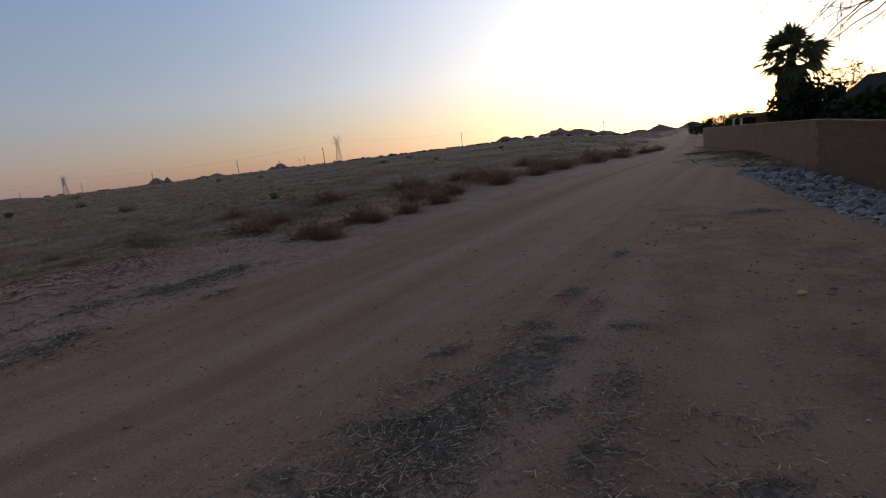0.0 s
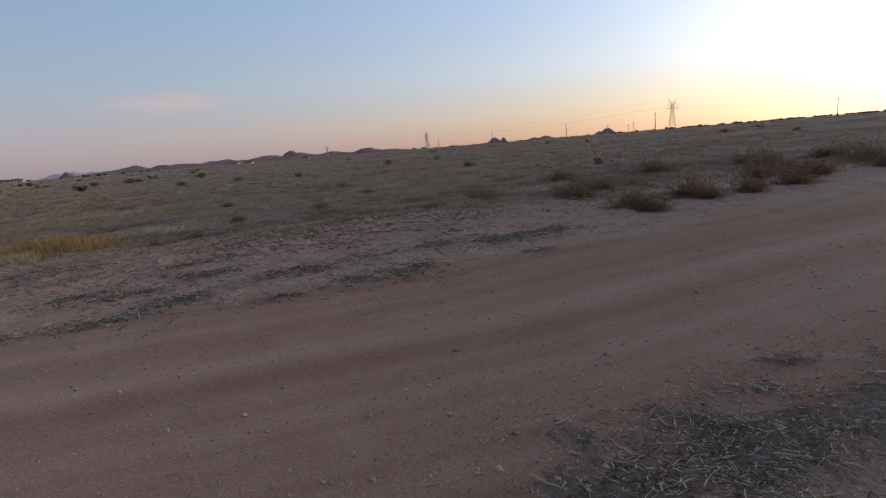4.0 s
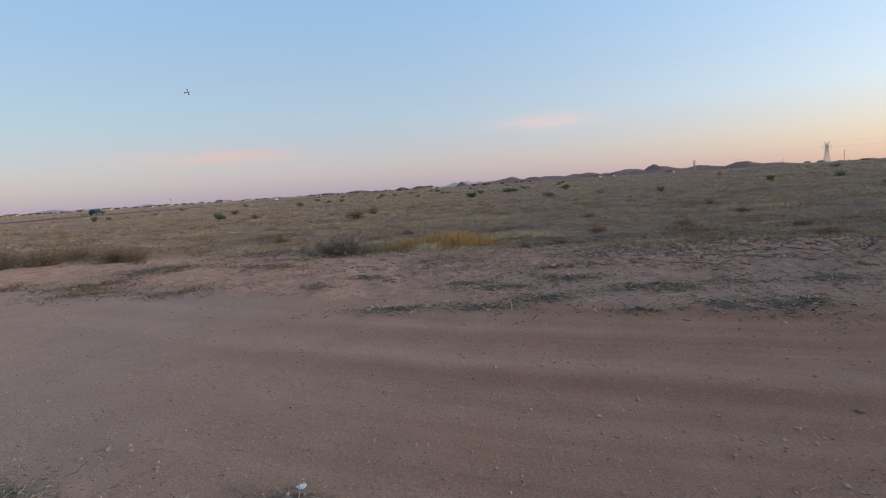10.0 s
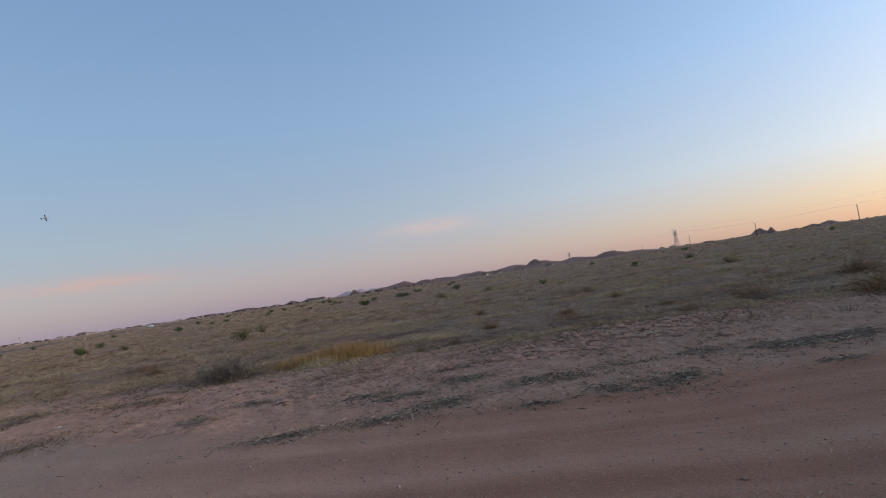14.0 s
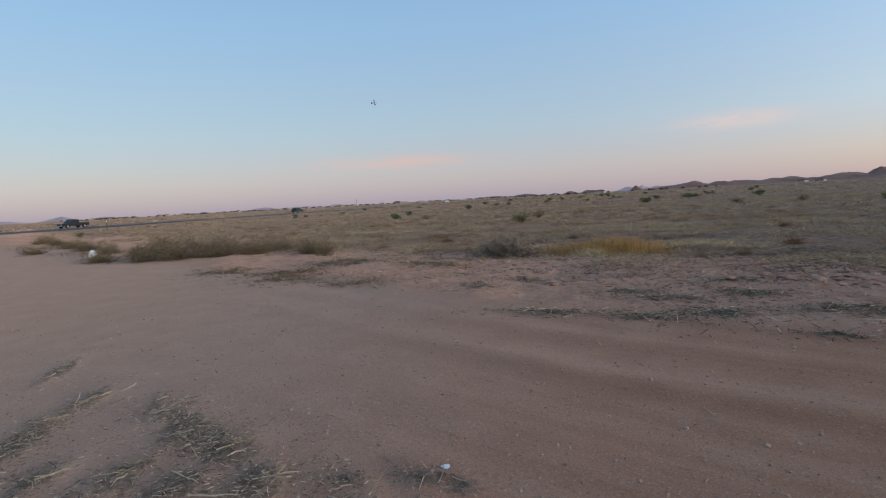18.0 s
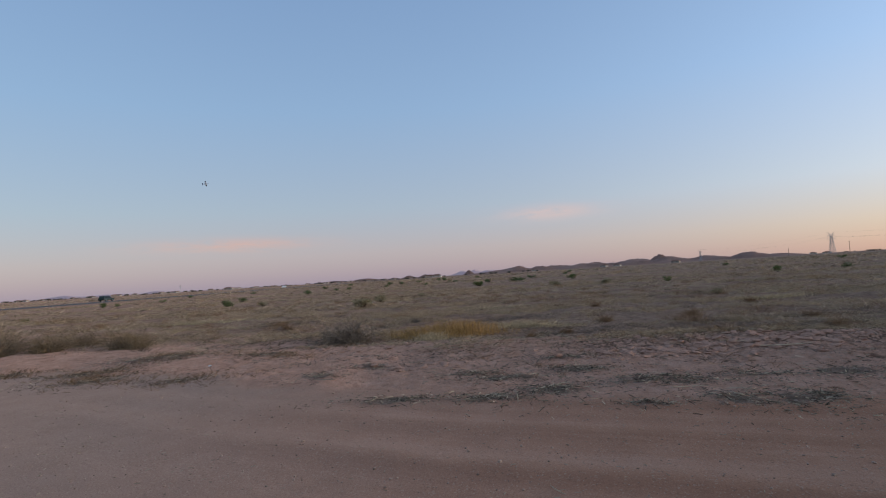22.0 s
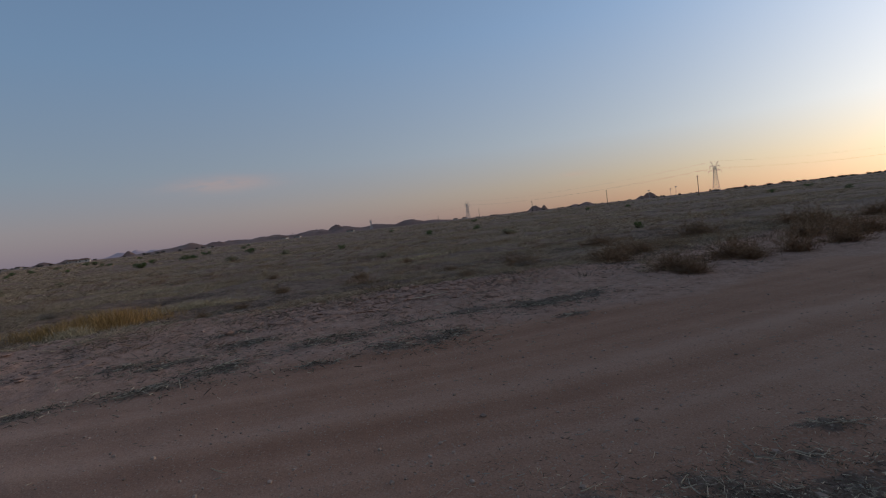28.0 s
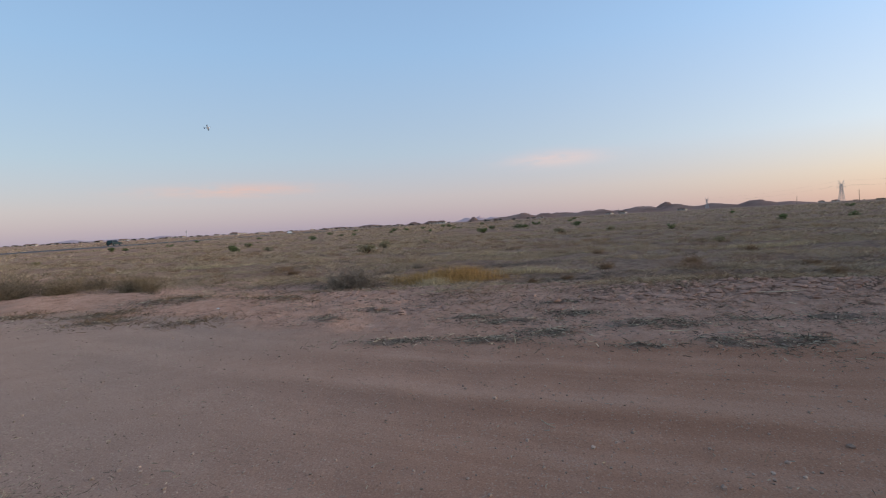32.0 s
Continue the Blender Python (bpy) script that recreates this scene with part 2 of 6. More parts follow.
# patches of dark chipped wood litter: x, y, length, width, turn in degrees
NEAR_LITTER = (
    (-1.4, 4.65, 0.3, 0.2, 80), (-1.15, 4.2, 0.36, 0.28, 80), (-1.25, 3.75, 0.42, 0.3, 70), (-1.35, 3.3, 0.4, 0.3, 60), (-1.45, 2.85, 0.4, 0.32, 50), (-1.55, 2.4, 0.45, 0.32, 30), (-1.2, 2.4, 0.3, 0.25, 30), (-1.75, 2.1, 0.4, 0.25, 20),
    (-2.0, 3.95, 0.3, 0.09, 60), (-1.9, 3.3, 0.25, 0.1, 60), (-1.95, 2.65, 0.32, 0.2, 45), (-2.15, 2.15, 0.35, 0.2, 20), (-1.7, 1.75, 0.35, 0.22, 10), (-0.95, 3.2, 0.25, 0.15, 60), (-0.58, 4.7, 0.22, 0.11, 20), (-1.31, 5.68, 0.24, 0.12, 80), (-0.58, 3.5, 0.3, 0.14, 80), (-0.57, 3.1, 0.25, 0.13, 80), (-0.58, 2.75, 0.25, 0.14, 80), (-0.08, 3.2, 0.25, 0.1, 20),
    (0.41, 3.33, 0.2, 0.09, 60), (0.06, 2.6, 0.3, 0.16, 20), (-1.0, 7.55, 0.3, 0.1, 85), (0.9, 10.6, 0.4, 0.16, 10), (-0.3, 2.3, 0.3, 0.15, 0), (-1.0, 5.2, 0.3, 0.1, 85),
    (-3.7, -6.37, 0.45, 0.1, 40), (-3.1, -5.0, 0.3, 0.09, 25), (-2.7, -4.85, 0.35, 0.12, 25), (-2.3, -4.65, 0.35, 0.15, 20), (-1.95, -4.45, 0.35, 0.17, 20), (-3.17, -3.98, 0.28, 0.18, 30), (-2.9, -3.55, 0.33, 0.18, 40), (-2.71, -2.87, 0.3, 0.18, 40), (-2.85, -3.2, 0.28, 0.16, 50),
    (-2.01, -3.83, 0.3, 0.12, 35), (-2.21, -3.31, 0.3, 0.15, 30), (-2.11, -2.77, 0.35, 0.2, 30), (-2.58, -1.91, 0.3, 0.16, 60), (-2.8, -1.32, 0.25, 0.12, 80), (-2.41, -2.37, 0.35, 0.2, 30), (-1.7, -3.2, 0.3, 0.18, 30), (-1.6, -4.2, 0.3, 0.18, 30), (-3.3, -4.3, 0.2, 0.09, 30))
VERGE_LITTER = (
    (-6.85, 2.75, 0.4, 0.3, 80), (-6.87, 3.25, 0.4, 0.34, 80), (-6.9, 3.75, 0.35, 0.28, 80), (-8.05, 2.3, 0.55, 0.32, 85), (-8.1, 1.75, 0.3, 0.24, 80), (-8.3, 4.74, 0.4, 0.34, 80), (-7.8, 5.9, 0.6, 0.34, 83), (-7.7, 6.8, 0.5, 0.3, 83),
    (-7.45, -0.35, 0.45, 0.18, 85), (-7.8, 0.5, 0.4, 0.36, 85), (-7.53, -1.7, 0.6, 0.15, 95), (-8.8, 0.05, 0.5, 0.22, 90), (-9.3, -0.7, 0.4, 0.18, 90), (-9.2, 1.2, 0.5, 0.2, 90), (-9.5, -3.46, 0.35, 0.24, 95), (-12.27, -5.49, 0.4, 0.36, 100), (-9.76, -6.29, 0.3, 0.16, 100),
    (-12.5, -8.46, 0.8, 0.5, 110), (-11.05, -9.16, 0.8, 0.34, 115), (-10.11, -8.42, 0.6, 0.3, 115), (-11.25, -11.57, 0.6, 0.25, 115), (-6.81, 1.71, 0.35, 0.1, 80), (-8.19, 3.57, 0.4, 0.14, 75), (-6.4, 5.5, 0.35, 0.09, 80), (-10.2, 1.06, 0.4, 0.16, 85), (-10.4, -2.6, 0.4, 0.2, 95))
LITTER = NEAR_LITTER + VERGE_LITTER


def road_edge(y):
    return np.interp(y, EDGE_Y, EDGE_X)


def road_right(y):
    return np.interp(y, RIGHT_Y, RIGHT_X)


def litter_at(x, y):
    cover = np.zeros_like(x)
    for cx, cy, long, wide, turn in LITTER:
        c, s = math.cos(radians(turn)), math.sin(radians(turn))
        u, v = (x - cx) * c + (y - cy) * s, -(x - cx) * s + (y - cy) * c
        cover = np.maximum(cover, np.exp(-((u / long) ** 2 + (v / wide) ** 2)))
    torn = fbm(x, y, 2.6, 4, 80, 0.65)
    near = x > -5.0
    return np.clip(cover * np.clip(np.where(near, 1.0, 1.15) + np.where(near, 1.0, 0.7) * torn, 0, 1.4), 0, 1)


def churned(x, y):
    """Where feet and wheels have broken up the dirt on the houses' side."""
    return ease(x + 0.25 * y * 0.2 + 0.4 * value_noise(x, y, 0.6, 160), -0.9, 0.3) * ease(y, 1.2, 2.6) * (1 - ease(y, 11.0, 15.0)) * np.clip(0.55 + 0.9 * value_noise(x * 1.3 + 0.2 * y, y * 0.35, 0.9, 161), 0, 1)


def land_fall(x, y):
    """The land slopes gently down towards the sunset, past the end of the garden wall."""
    azimuth = np.degrees(np.arctan2(-x, np.maximum(y, 1e-3)))
    return 0.015 * np.maximum(0, np.hypot(x, y) - 55.0) * (1 - ease(azimuth, 4.0, 15.0)) * ease(y, 0.0, 50.0)


def ground_height(x, y):
    x, y = np.asarray(x, float), np.asarray(y, float)
    u = road_edge(y) - x + 0.35 * value_noise(x, y, 0.45, 3)
    r = np.hypot(x, y)
    close = 1 - ease(r, 45.0, 90.0)
    # the land falls off beside the garden wall
    h = -1.35 * ease(y, 12.0, 75.0) * ease(x, -16.0, -3.0) * (1 - ease(y, 500.0, 1500.0))
    h = h - land_fall(x, y)
    h = h - 0.25 * ease(x, 0.5, 3.5) * ease(y, 5.0, 14.0) * (1 - ease(y, 19.0, 30.0))
    field, road = ease(u, 3.5, 7.0), 1 - ease(u, -0.4, 0.5)
    verge = (1 - road) * (1 - field)
    # wheel tracks along the road
    even = ease(y, -8.5, -5.5) * (1 - ease(y, 10.5, 13.0))
    for middle, wide, deep in ((-0.55, 0.30, 0.025), (-1.75, 0.35, 0.03), (-2.6, 0.25, -0.02), (-3.5, 0.35, 0.022), (-4.7, 0.3, 0.012)):
        wander = 0.22 * value_noise(x * 0 + middle, y, 0.11, 11) + 0.05 * value_noise(x * 0 + middle, y, 0.6, 12)
        h = h - close * even * road * deep * np.exp(-(((u - middle - wander) / wide) ** 2)) * (0.7 + 0.5 * value_noise(x, y, 0.3, 5))
    h = h + close * even * road * (0.0045 * fbm(x, y, 1.6, 3, 20) + 0.002 * fbm(x, y, 7.0, 2, 25)) * (0.35 + 0.65 * ease(y, -5.0, 0.0))
    # lumpy dried mud pushed up along the verge
    berm = np.exp(-(((u - 5.2) / 1.7) ** 2)) * ease(y, -4.5, 0.5) * (1 - ease(y, 8.5, 11.5))
    h = h + close * (0.20 * berm + 0.10 * np.exp(-(((u - 2.2) / 1.3) ** 2)) * (1 - ease(y, -6.0, -2.0)))
    clods = np.maximum(0, value_noise(x * 1.0 + 0.6 * y, y, 3.2, 31)) * np.maximum(0, value_noise(x, y * 0.8 - 0.5 * x, 2.0, 33))
    h = h + close * (verge * (0.035 * fbm(x, y, 0.9, 4, 40) + 0.05 * clods) + berm * 0.035 * np.maximum(0, fbm(x, y, 3.5, 2, 44)))
    crust = 1 - np.minimum(np.abs(value_noise(x + 0.3 * y, y, 3.6, 46)) * 3.5, 1) * np.minimum(np.abs(value_noise(x, y - 0.4 * x, 5.2, 47)) * 2.5, 1)
    h = h - close * (0.075 * berm + 0.012 * verge) * crust * (0.5 + 0.5 * value_noise(x, y, 0.8, 48))
    lumpy = np.maximum(0, value_noise(x, y, 6.5, 130)) * (0.6 + 0.4 * value_noise(x, y, 1.1, 131)) + 0.5 * np.maximum(0, value_noise(x, y, 11.0, 132))
    h = h + close * (1 - road) * (0.035 - 0.018 * verge) * lumpy
    h = h + field * (0.07 * fbm(x, y, 0.35, 4, 50) * close + 0.12 * value_noise(x, y, 0.06, 55) * (1 - ease(r, 200.0, 500.0)))
    h = h + close * 0.02 * np.clip(litter_at(x, y) * 1.6, 0, 1) * (1 + fbm(x, y, 5.0, 2, 60))
    h = h + churned(x, y) * (0.010 * fbm(x, y, 2.4, 3, 165) - 0.012)
    bank = ease(x - road_right(y), 0.0, 2.0)
    return h + close * bank * 0.04 * fbm(x, y, 0.8, 4, 70) * (1 - ease(r, 22.0, 30.0)) * ease(y, -6.0, 2.0)


def height(x, y):
    return float(ground_height(np.array([x]), np.array([y]))[0])


def ground_material():
    m = bpy.data.materials.new("desert_dirt")
    m.use_nodes = True
    n = Nodes(m.node_tree)
    place = n.add("NewGeometry").outputs["Position"]
    field = n.add("Attribute", attribute_name="field").outputs["Fac"]
    road = n.add("Attribute", attribute_name="road").outputs["Fac"]
    litter = n.add("Attribute", attribute_name="litter").outputs["Fac"]
    bank = n.add("Attribute", attribute_name="bank").outputs["Fac"]
    broad, mid, fine, grit = n.noise(place, 0.25, 4.0), n.noise(place, 1.7, 5.0), n.noise(place, 14.0, 5.0, 0.65), n.noise(place, 70.0, 3.0, 0.7)
    rags = n.noise(place, 5.5, 7.0, 0.78)
    # packed red-brown dirt with paler dust, streaked along the way that the wheels go
    across = n.add("Attribute", attribute_name="across").outputs["Fac"]
    lanes = n.add("CombineXYZ", {0: n.math("MULTIPLY", across, 1.5), 1: n.math("MULTIPLY", n.add("SeparateXYZ", {0: place}).outputs[1], 0.035), 2: 3.0})
    streak = n.noise(lanes.outputs[0], 1.0, 4.0, 0.55)
    tracked = n.add("Attribute", attribute_name="tracked").outputs["Fac"]
    streak = n.math("ADD", n.math("MULTIPLY", streak, tracked), n.math("MULTIPLY", n.math("SUBTRACT", 1.0, tracked), 0.5))
    red = n.ramp(n.math("ADD", n.math("MULTIPLY", streak, 0.74), n.math("MULTIPLY", mid, 0.26)),
                 ((0.36, (0.335, 0.157, 0.093)), (0.5, (0.425, 0.214, 0.131)), (0.64, (0.49, 0.266, 0.172))))
    pale = n.ramp(n.math("ADD", n.math("MULTIPLY", mid, 0.35), n.math("MULTIPLY", rags, 0.65)),
                  ((0.38, (0.20, 0.106, 0.070)), (0.44, (0.49, 0.264, 0.172)), (0.62, (0.65, 0.39, 0.28))))
    soil = n.ramp(n.math("ADD", n.math("ADD", n.math("MULTIPLY", broad, 0.2), n.math("MULTIPLY", mid, 0.35)), n.math("MULTIPLY", rags, 0.45)),
                  ((0.44, (0.17, 0.105, 0.074)), (0.51, (0.32, 0.197, 0.132)), (0.62, (0.49, 0.31, 0.205))))
    chips = n.ramp(fine, ((0.3, (0.06, 0.044, 0.033)), (0.5, (0.135, 0.1, 0.076)), (0.68, (0.27, 0.205, 0.155))))
    ragged = n.math("MULTIPLY", n.math("SUBTRACT", mid, 0.5), 1.1)
    colour = n.mix(n.math("ADD", road, n.math("MULTIPLY", ragged, 0.5), True), pale, red)
    grey = n.add("Attribute", attribute_name="grey").outputs["Fac"]
    colour = n.mix(n.math("MULTIPLY", n.math("MULTIPLY", grey, road), 0.8), colour, n.ramp(mid, ((0.36, (0.305, 0.212, 0.162)), (0.64, (0.335, 0.236, 0.183)))))
    churn = n.add("Attribute", attribute_name="churn").outputs["Fac"]
    colour = n.mix(n.math("MULTIPLY", churn, n.ramp(n.math("ADD", n.math("MULTIPLY", mid, 0.5), n.math("MULTIPLY", rags, 0.5)), ((0.40, (0.85, 0.85, 0.85)), (0.58, (0, 0, 0))))), colour, (0.20, 0.098, 0.062, 1))
    colour = n.mix(n.math("MULTIPLY", bank, 0.7), colour, soil)
    colour = n.mix(n.math("ADD", field, n.math("MULTIPLY", ragged, n.math("MULTIPLY", field, 2.0)), True), colour, soil)
    shreds = n.math("ADD", n.math("MULTIPLY", n.math("SUBTRACT", n.noise(place, 22.0, 4.0, 0.7), 0.5), 2.6), n.math("MULTIPLY", n.math("SUBTRACT", n.noise(place, 4.5, 3.0), 0.5), 1.6))
    dark = n.ramp(n.math("ADD", n.math("MULTIPLY", litter, 1.25), n.math("MULTIPLY", shreds, n.math("MULTIPLY", litter, 2.5, True))), ((0.45, (0, 0, 0)), (0.95, (0.72, 0.72, 0.72))))
    colour = n.mix(dark, colour, chips)
    # cracks between crust plates, with the shade inside them painted as dark lines
    bend = n.add("VectorMath", {0: place, 1: n.add("TexNoise", {"Vector": place, "Scale": 3.0, "Detail": 3.0}).outputs[1]}, operation="ADD").outputs[0]
    plates = n.add("TexVoronoi", {"Vector": bend, "Scale": 3.6}, feature="DISTANCE_TO_EDGE").outputs["Distance"]
    crust = n.add("Attribute", attribute_name="crust").outputs["Fac"]
    gap = n.math("MULTIPLY", n.ramp(plates, ((0.06, (1, 1, 1)), (0.15, (0, 0, 0)))), n.math("MULTIPLY", crust, n.ramp(mid, ((0.42, (0, 0, 0)), (0.52, (1, 1, 1))))))
    colour = n.mix(n.math("MULTIPLY", gap, 0.8), colour, (0.10, 0.062, 0.042, 1))
    crumbs = n.ramp(n.noise(place, 42.0, 2.0, 0.5), ((0.60, (0, 0, 0)), (0.68, (1, 1, 1))))
    colour = n.mix(n.math("MULTIPLY", crumbs, 0.4), colour, (0.50, 0.38, 0.28, 1))
    holes = n.ramp(n.noise(place, 31.0, 3.0, 0.5), ((0.30, (1, 1, 1)), (0.38, (0, 0, 0))))
    colour = n.mix(n.math("MULTIPLY", holes, 0.4), colour, (0.13, 0.085, 0.055, 1))
    speck = n.math("MULTIPLY_ADD", grit, 1.0)
    speck.node.inputs[2].default_value = 0.5
    colour = n.mix(1.0, colour, n.add("CombineColor", {0: speck, 1: speck, 2: speck}).outputs[0], "MULTIPLY")
    rise = n.math("ADD", n.math("MULTIPLY", fine, 0.7), n.math("MULTIPLY", grit, 0.3))
    rise = n.math("SUBTRACT", rise, n.math("MULTIPLY", gap, 0.6))
    rough = n.math("MULTIPLY_ADD", n.math("SUBTRACT", 1.0, road), 0.04)
    rough.node.inputs[2].default_value = 0.016
    bump = n.add("Bump", {"Height": rise, "Strength": 1.0, "Distance": rough})
    b = n.add("BsdfPrincipled", {"Base Color": colour, "Roughness": 0.95, "Normal": bump})
    b.inputs["Specular IOR Level"].default_value = 0.04
    b.inputs["Diffuse Roughness"].default_value = 1.0
    n.add("OutputMaterial", {"Surface": b})
    return m


def spaced(lo, hi, step, reach, growth=1.12):
    """Places close together from lo to hi and further and further apart out to the reach."""
    inner = list(np.arange(lo, hi + step / 2, step))
    out, s, low, high = [], step, [], []
    a, b = lo, inner[-1]
    while a > -reach:
        s *= growth
        a -= s
        low.append(a)
    s = step
    while b < reach:
        s *= growth
        b += s
        high.append(b)
    return np.array(low[::-1] + inner + high)


def make_ground():
    xs, ys = spaced(-14.0, 2.5, 0.042, 4600.0), spaced(-9.0, 11.5, 0.042, 4600.0)
    gx, gy = np.meshgrid(xs, ys, indexing="ij")
    gz = ground_height(gx, gy)
    nx, ny = gx.shape
    me = bpy.data.meshes.new("ground")
    me.vertices.add(nx * ny)
    me.vertices.foreach_set("co", np.stack([gx, gy, gz], -1).ravel())
    q = (np.arange(nx - 1)[:, None] * ny + np.arange(ny - 1)[None]).ravel()
    loops = np.stack([q, q + ny, q + ny + 1, q + 1], -1).ravel()
    me.loops.add(len(loops))
    me.loops.foreach_set("vertex_index", loops)
    me.polygons.add(len(q))
    me.polygons.foreach_set("loop_start", np.arange(len(q)) * 4)
    me.update(calc_edges=True)
    me.shade_smooth()
    u = (road_edge(gy) - gx + 0.5 * value_noise(gx, gy, 0.5, 3) + 0.25 * value_noise(gx, gy, 2.1, 4)).ravel()
    masks = {"tracked": ((1 - ease(gx - road_edge(gy), 5.0, 8.0)) * (0.25 + 0.75 * ease(gy, -7.0, 0.0))).ravel(), "across": (road_edge(gy) - gx).ravel(), "field": ease(u + 1.8 * value_noise(gx, gy, 0.22, 92).ravel() + 0.8 * value_noise(gx, gy, 0.9, 94).ravel(), 5.5, 8.2), "road": 1 - ease(u, -0.3, 0.6), "litter": np.clip(litter_at(gx, gy), 0, 1).ravel(), "churn": churned(gx, gy).ravel(),
             "grey": (1 - ease(gy + 0.8 * value_noise(gx, gy, 0.3, 150), -5.5, 2.5)).ravel(), "crust": (np.exp(-(((u - 4.3) / 1.0) ** 2)) * ease(gy, 0.5, 2.5).ravel() * (1 - ease(gy, 7.0, 9.0)).ravel()), "bank": ease((gx - road_right(gy) + 0.6 * value_noise(gx, gy, 0.4, 8)).ravel(), -0.5, 1.5)}
    for key, values in masks.items():
        me.attributes.new(key, "FLOAT", "POINT").data.foreach_set("value", values.astype(np.float32))
    me.materials.append(ground_material())
    ob = new("ground", me)
    return tagged(ob, "reddish dirt track and bare desert ground with dry soil", "ground", kind="structure")


make_ground()


# ---------------------------------------------------------------- hills and far distance
# brown rock, its tones also lightened to paint in some distance haze
ROCK = material("far_rock", ((0.19, 0.105, 0.08), (0.28, 0.162, 0.122), (0.38, 0.235, 0.18)), scale=0.006, fine=0.05, bump=0.6, random_by="world", depth=8.0)
# albedo raised towards the sky's brightness, so aerial haze is painted into the rock
HAZE_TINTED_ROCK = material("haze_tinted_rock", ((0.54, 0.36, 0.34), (0.64, 0.45, 0.43)), scale=0.004, fine=0.03, bump=0.3, random_by="world", depth=8.0)


def hill(azimuth, wide, high, distance, label, seed, humps=((0.0, 1.0, 1.0),), mat=None, craggy=0.30):
    """A rocky hill. wide, high: degrees of its width and height; humps: side, share of height, share of width."""
    half, top = distance * math.tan(radians(wide / 2)), distance * math.tan(radians(high))
    nx, ny = 96, 14
    v, f = [], []
    for i in range(nx + 1):
        s = 2 * i / nx - 1
        for j in range(ny + 1):
            d = 2 * j / ny - 1
            shape = max(share * math.exp(-(((s - side) / (0.62 * w)) ** 2) * 1.6) for side, share, w in humps)
            rim = max(0.0, 1 - abs(s) ** 6) * max(0.0, 1 - d * d)
            rough = 1 + craggy * noise.fractal(Vector((s * wide * 0.5 + seed, d * 2, seed * 3.1)), 0.8, 2.1, 6) + 0.12 * noise.noise(Vector((s * wide * 3.0, d * 3, seed * 1.7)))
            v.append((s * half, d * half * 0.6 + 0.1 * half * noise.noise(Vector((s * 3, seed, 0))), top * shape * rim * rough - 2.0))
    for i in range(nx):
        for j in range(ny):
            k = i * (ny + 1) + j
            f.append((k, k + ny + 1, k + ny + 2, k + 1))
    turn = radians(azimuth)
    side, deep = np.array([q[0] for q in v]), np.array([q[1] for q in v])
    px, py = at(azimuth, distance)
    fall = land_fall(px + side * math.cos(turn) - deep * math.sin(turn), py + side * math.sin(turn) + deep * math.cos(turn)) - land_fall(np.array([px]), np.array([py]))[0]
    v = [(q[0], q[1], q[2] - drop) for q, drop in zip(v, fall)]
    ob = new("hill", mesh_of("hill", v, f, mat or ROCK, smooth=True))
    ob.matrix_basis = pose(*at(azimuth, distance), height(*at(azimuth, distance)), 0, 0, azimuth)
    return tagged(ob, label, "hill", "hills on the skyline", "structure")


hill(10.3, 9.5, 0.82, 3000, "long flat-topped brown hill against the sunset", 1, ((-0.45, 0.95, 0.7), (0.0, 0.85, 0.9), (0.5, 0.6, 0.7)))
hill(3.2, 6.5, 0.58, 3300, "brown rounded hill against the sunset", 2, ((0.1, 1.0, 0.9), (-0.5, 0.7, 0.8)))
hill(0.2, 4.5, 0.6, 3600, "hazy rounded hill by the track's end", 3, ((0.1, 1.0, 1.0),))
hill(18.0, 3.4, 0.6, 3200, "small dark hill on the skyline", 4)
hill(41.6, 3.0, 0.55, 2600, "small rocky dome-shaped hill behind the field", 5, ((0.1, 1.0, 0.9), (-0.4, 0.6, 0.6)))
hill(47.6, 4.6, 0.34, 3800, "low brown hill far behind the field", 6, ((0.0, 1.0, 0.6), (-0.5, 0.6, 0.6)))
hill(52.5, 3.2, 0.6, 2500, "small blocky rock hill behind the field", 7, ((0.4, 1.0, 0.4), (-0.15, 0.85, 0.9)))
hill(66.2, 11.0, 0.6, 3000, "low brown hill on the skyline", 8, ((0.0, 1.0, 0.6), (0.45, 0.5, 0.7), (-0.5, 0.6, 0.7)))
hill(76.2, 20.0, 0.88, 3200, "brown ridge with a pointed peak on the skyline", 9, ((0.3, 0.72, 0.4), (0.0, 0.66, 0.45), (-0.45, 0.6, 0.55), (0.65, 0.6, 0.45)), None, 0.2)
hill(73.9, 5.0, 0.84, 3150, "pointed brown peak on the skyline", 23, ((0.0, 1.0, 0.95),), None, 0.08)
hill(80.0, 30.0, 0.40, 3500, "long low brown ridge behind the field", 19, ((-0.6, 0.9, 0.4), (-0.25, 1.0, 0.4), (0.1, 0.9, 0.4), (0.4, 1.0, 0.4), (0.7, 0.9, 0.4)))
hill(87.6, 9.0, 0.6, 3000, "flat-topped dark hill on the skyline", 10, ((-0.1, 1.0, 0.7), (0.4, 0.75, 0.7)))
hill(93.3, 3.2, 0.46, 3300, "small pointed dark hill on the skyline", 11, ((0.0, 1.0, 0.6),))
hill(92.6, 7.5, 0.46, 4400, "pale hazy mountain far behind the hills", 12, ((0.0, 1.0, 0.5), (0.35, 0.75, 0.6), (-0.35, 0.8, 0.6)), HAZE_TINTED_ROCK)
hill(98.5, 6.0, 0.34, 3500, "low dark hill on the skyline", 13, ((0.2, 1.0, 0.5), (-0.4, 0.8, 0.5)))
hill(106.0, 11.0, 0.24, 3600, "low dark rise on the skyline", 14, ((0.3, 1.0, 0.6), (-0.3, 0.8, 0.6)))
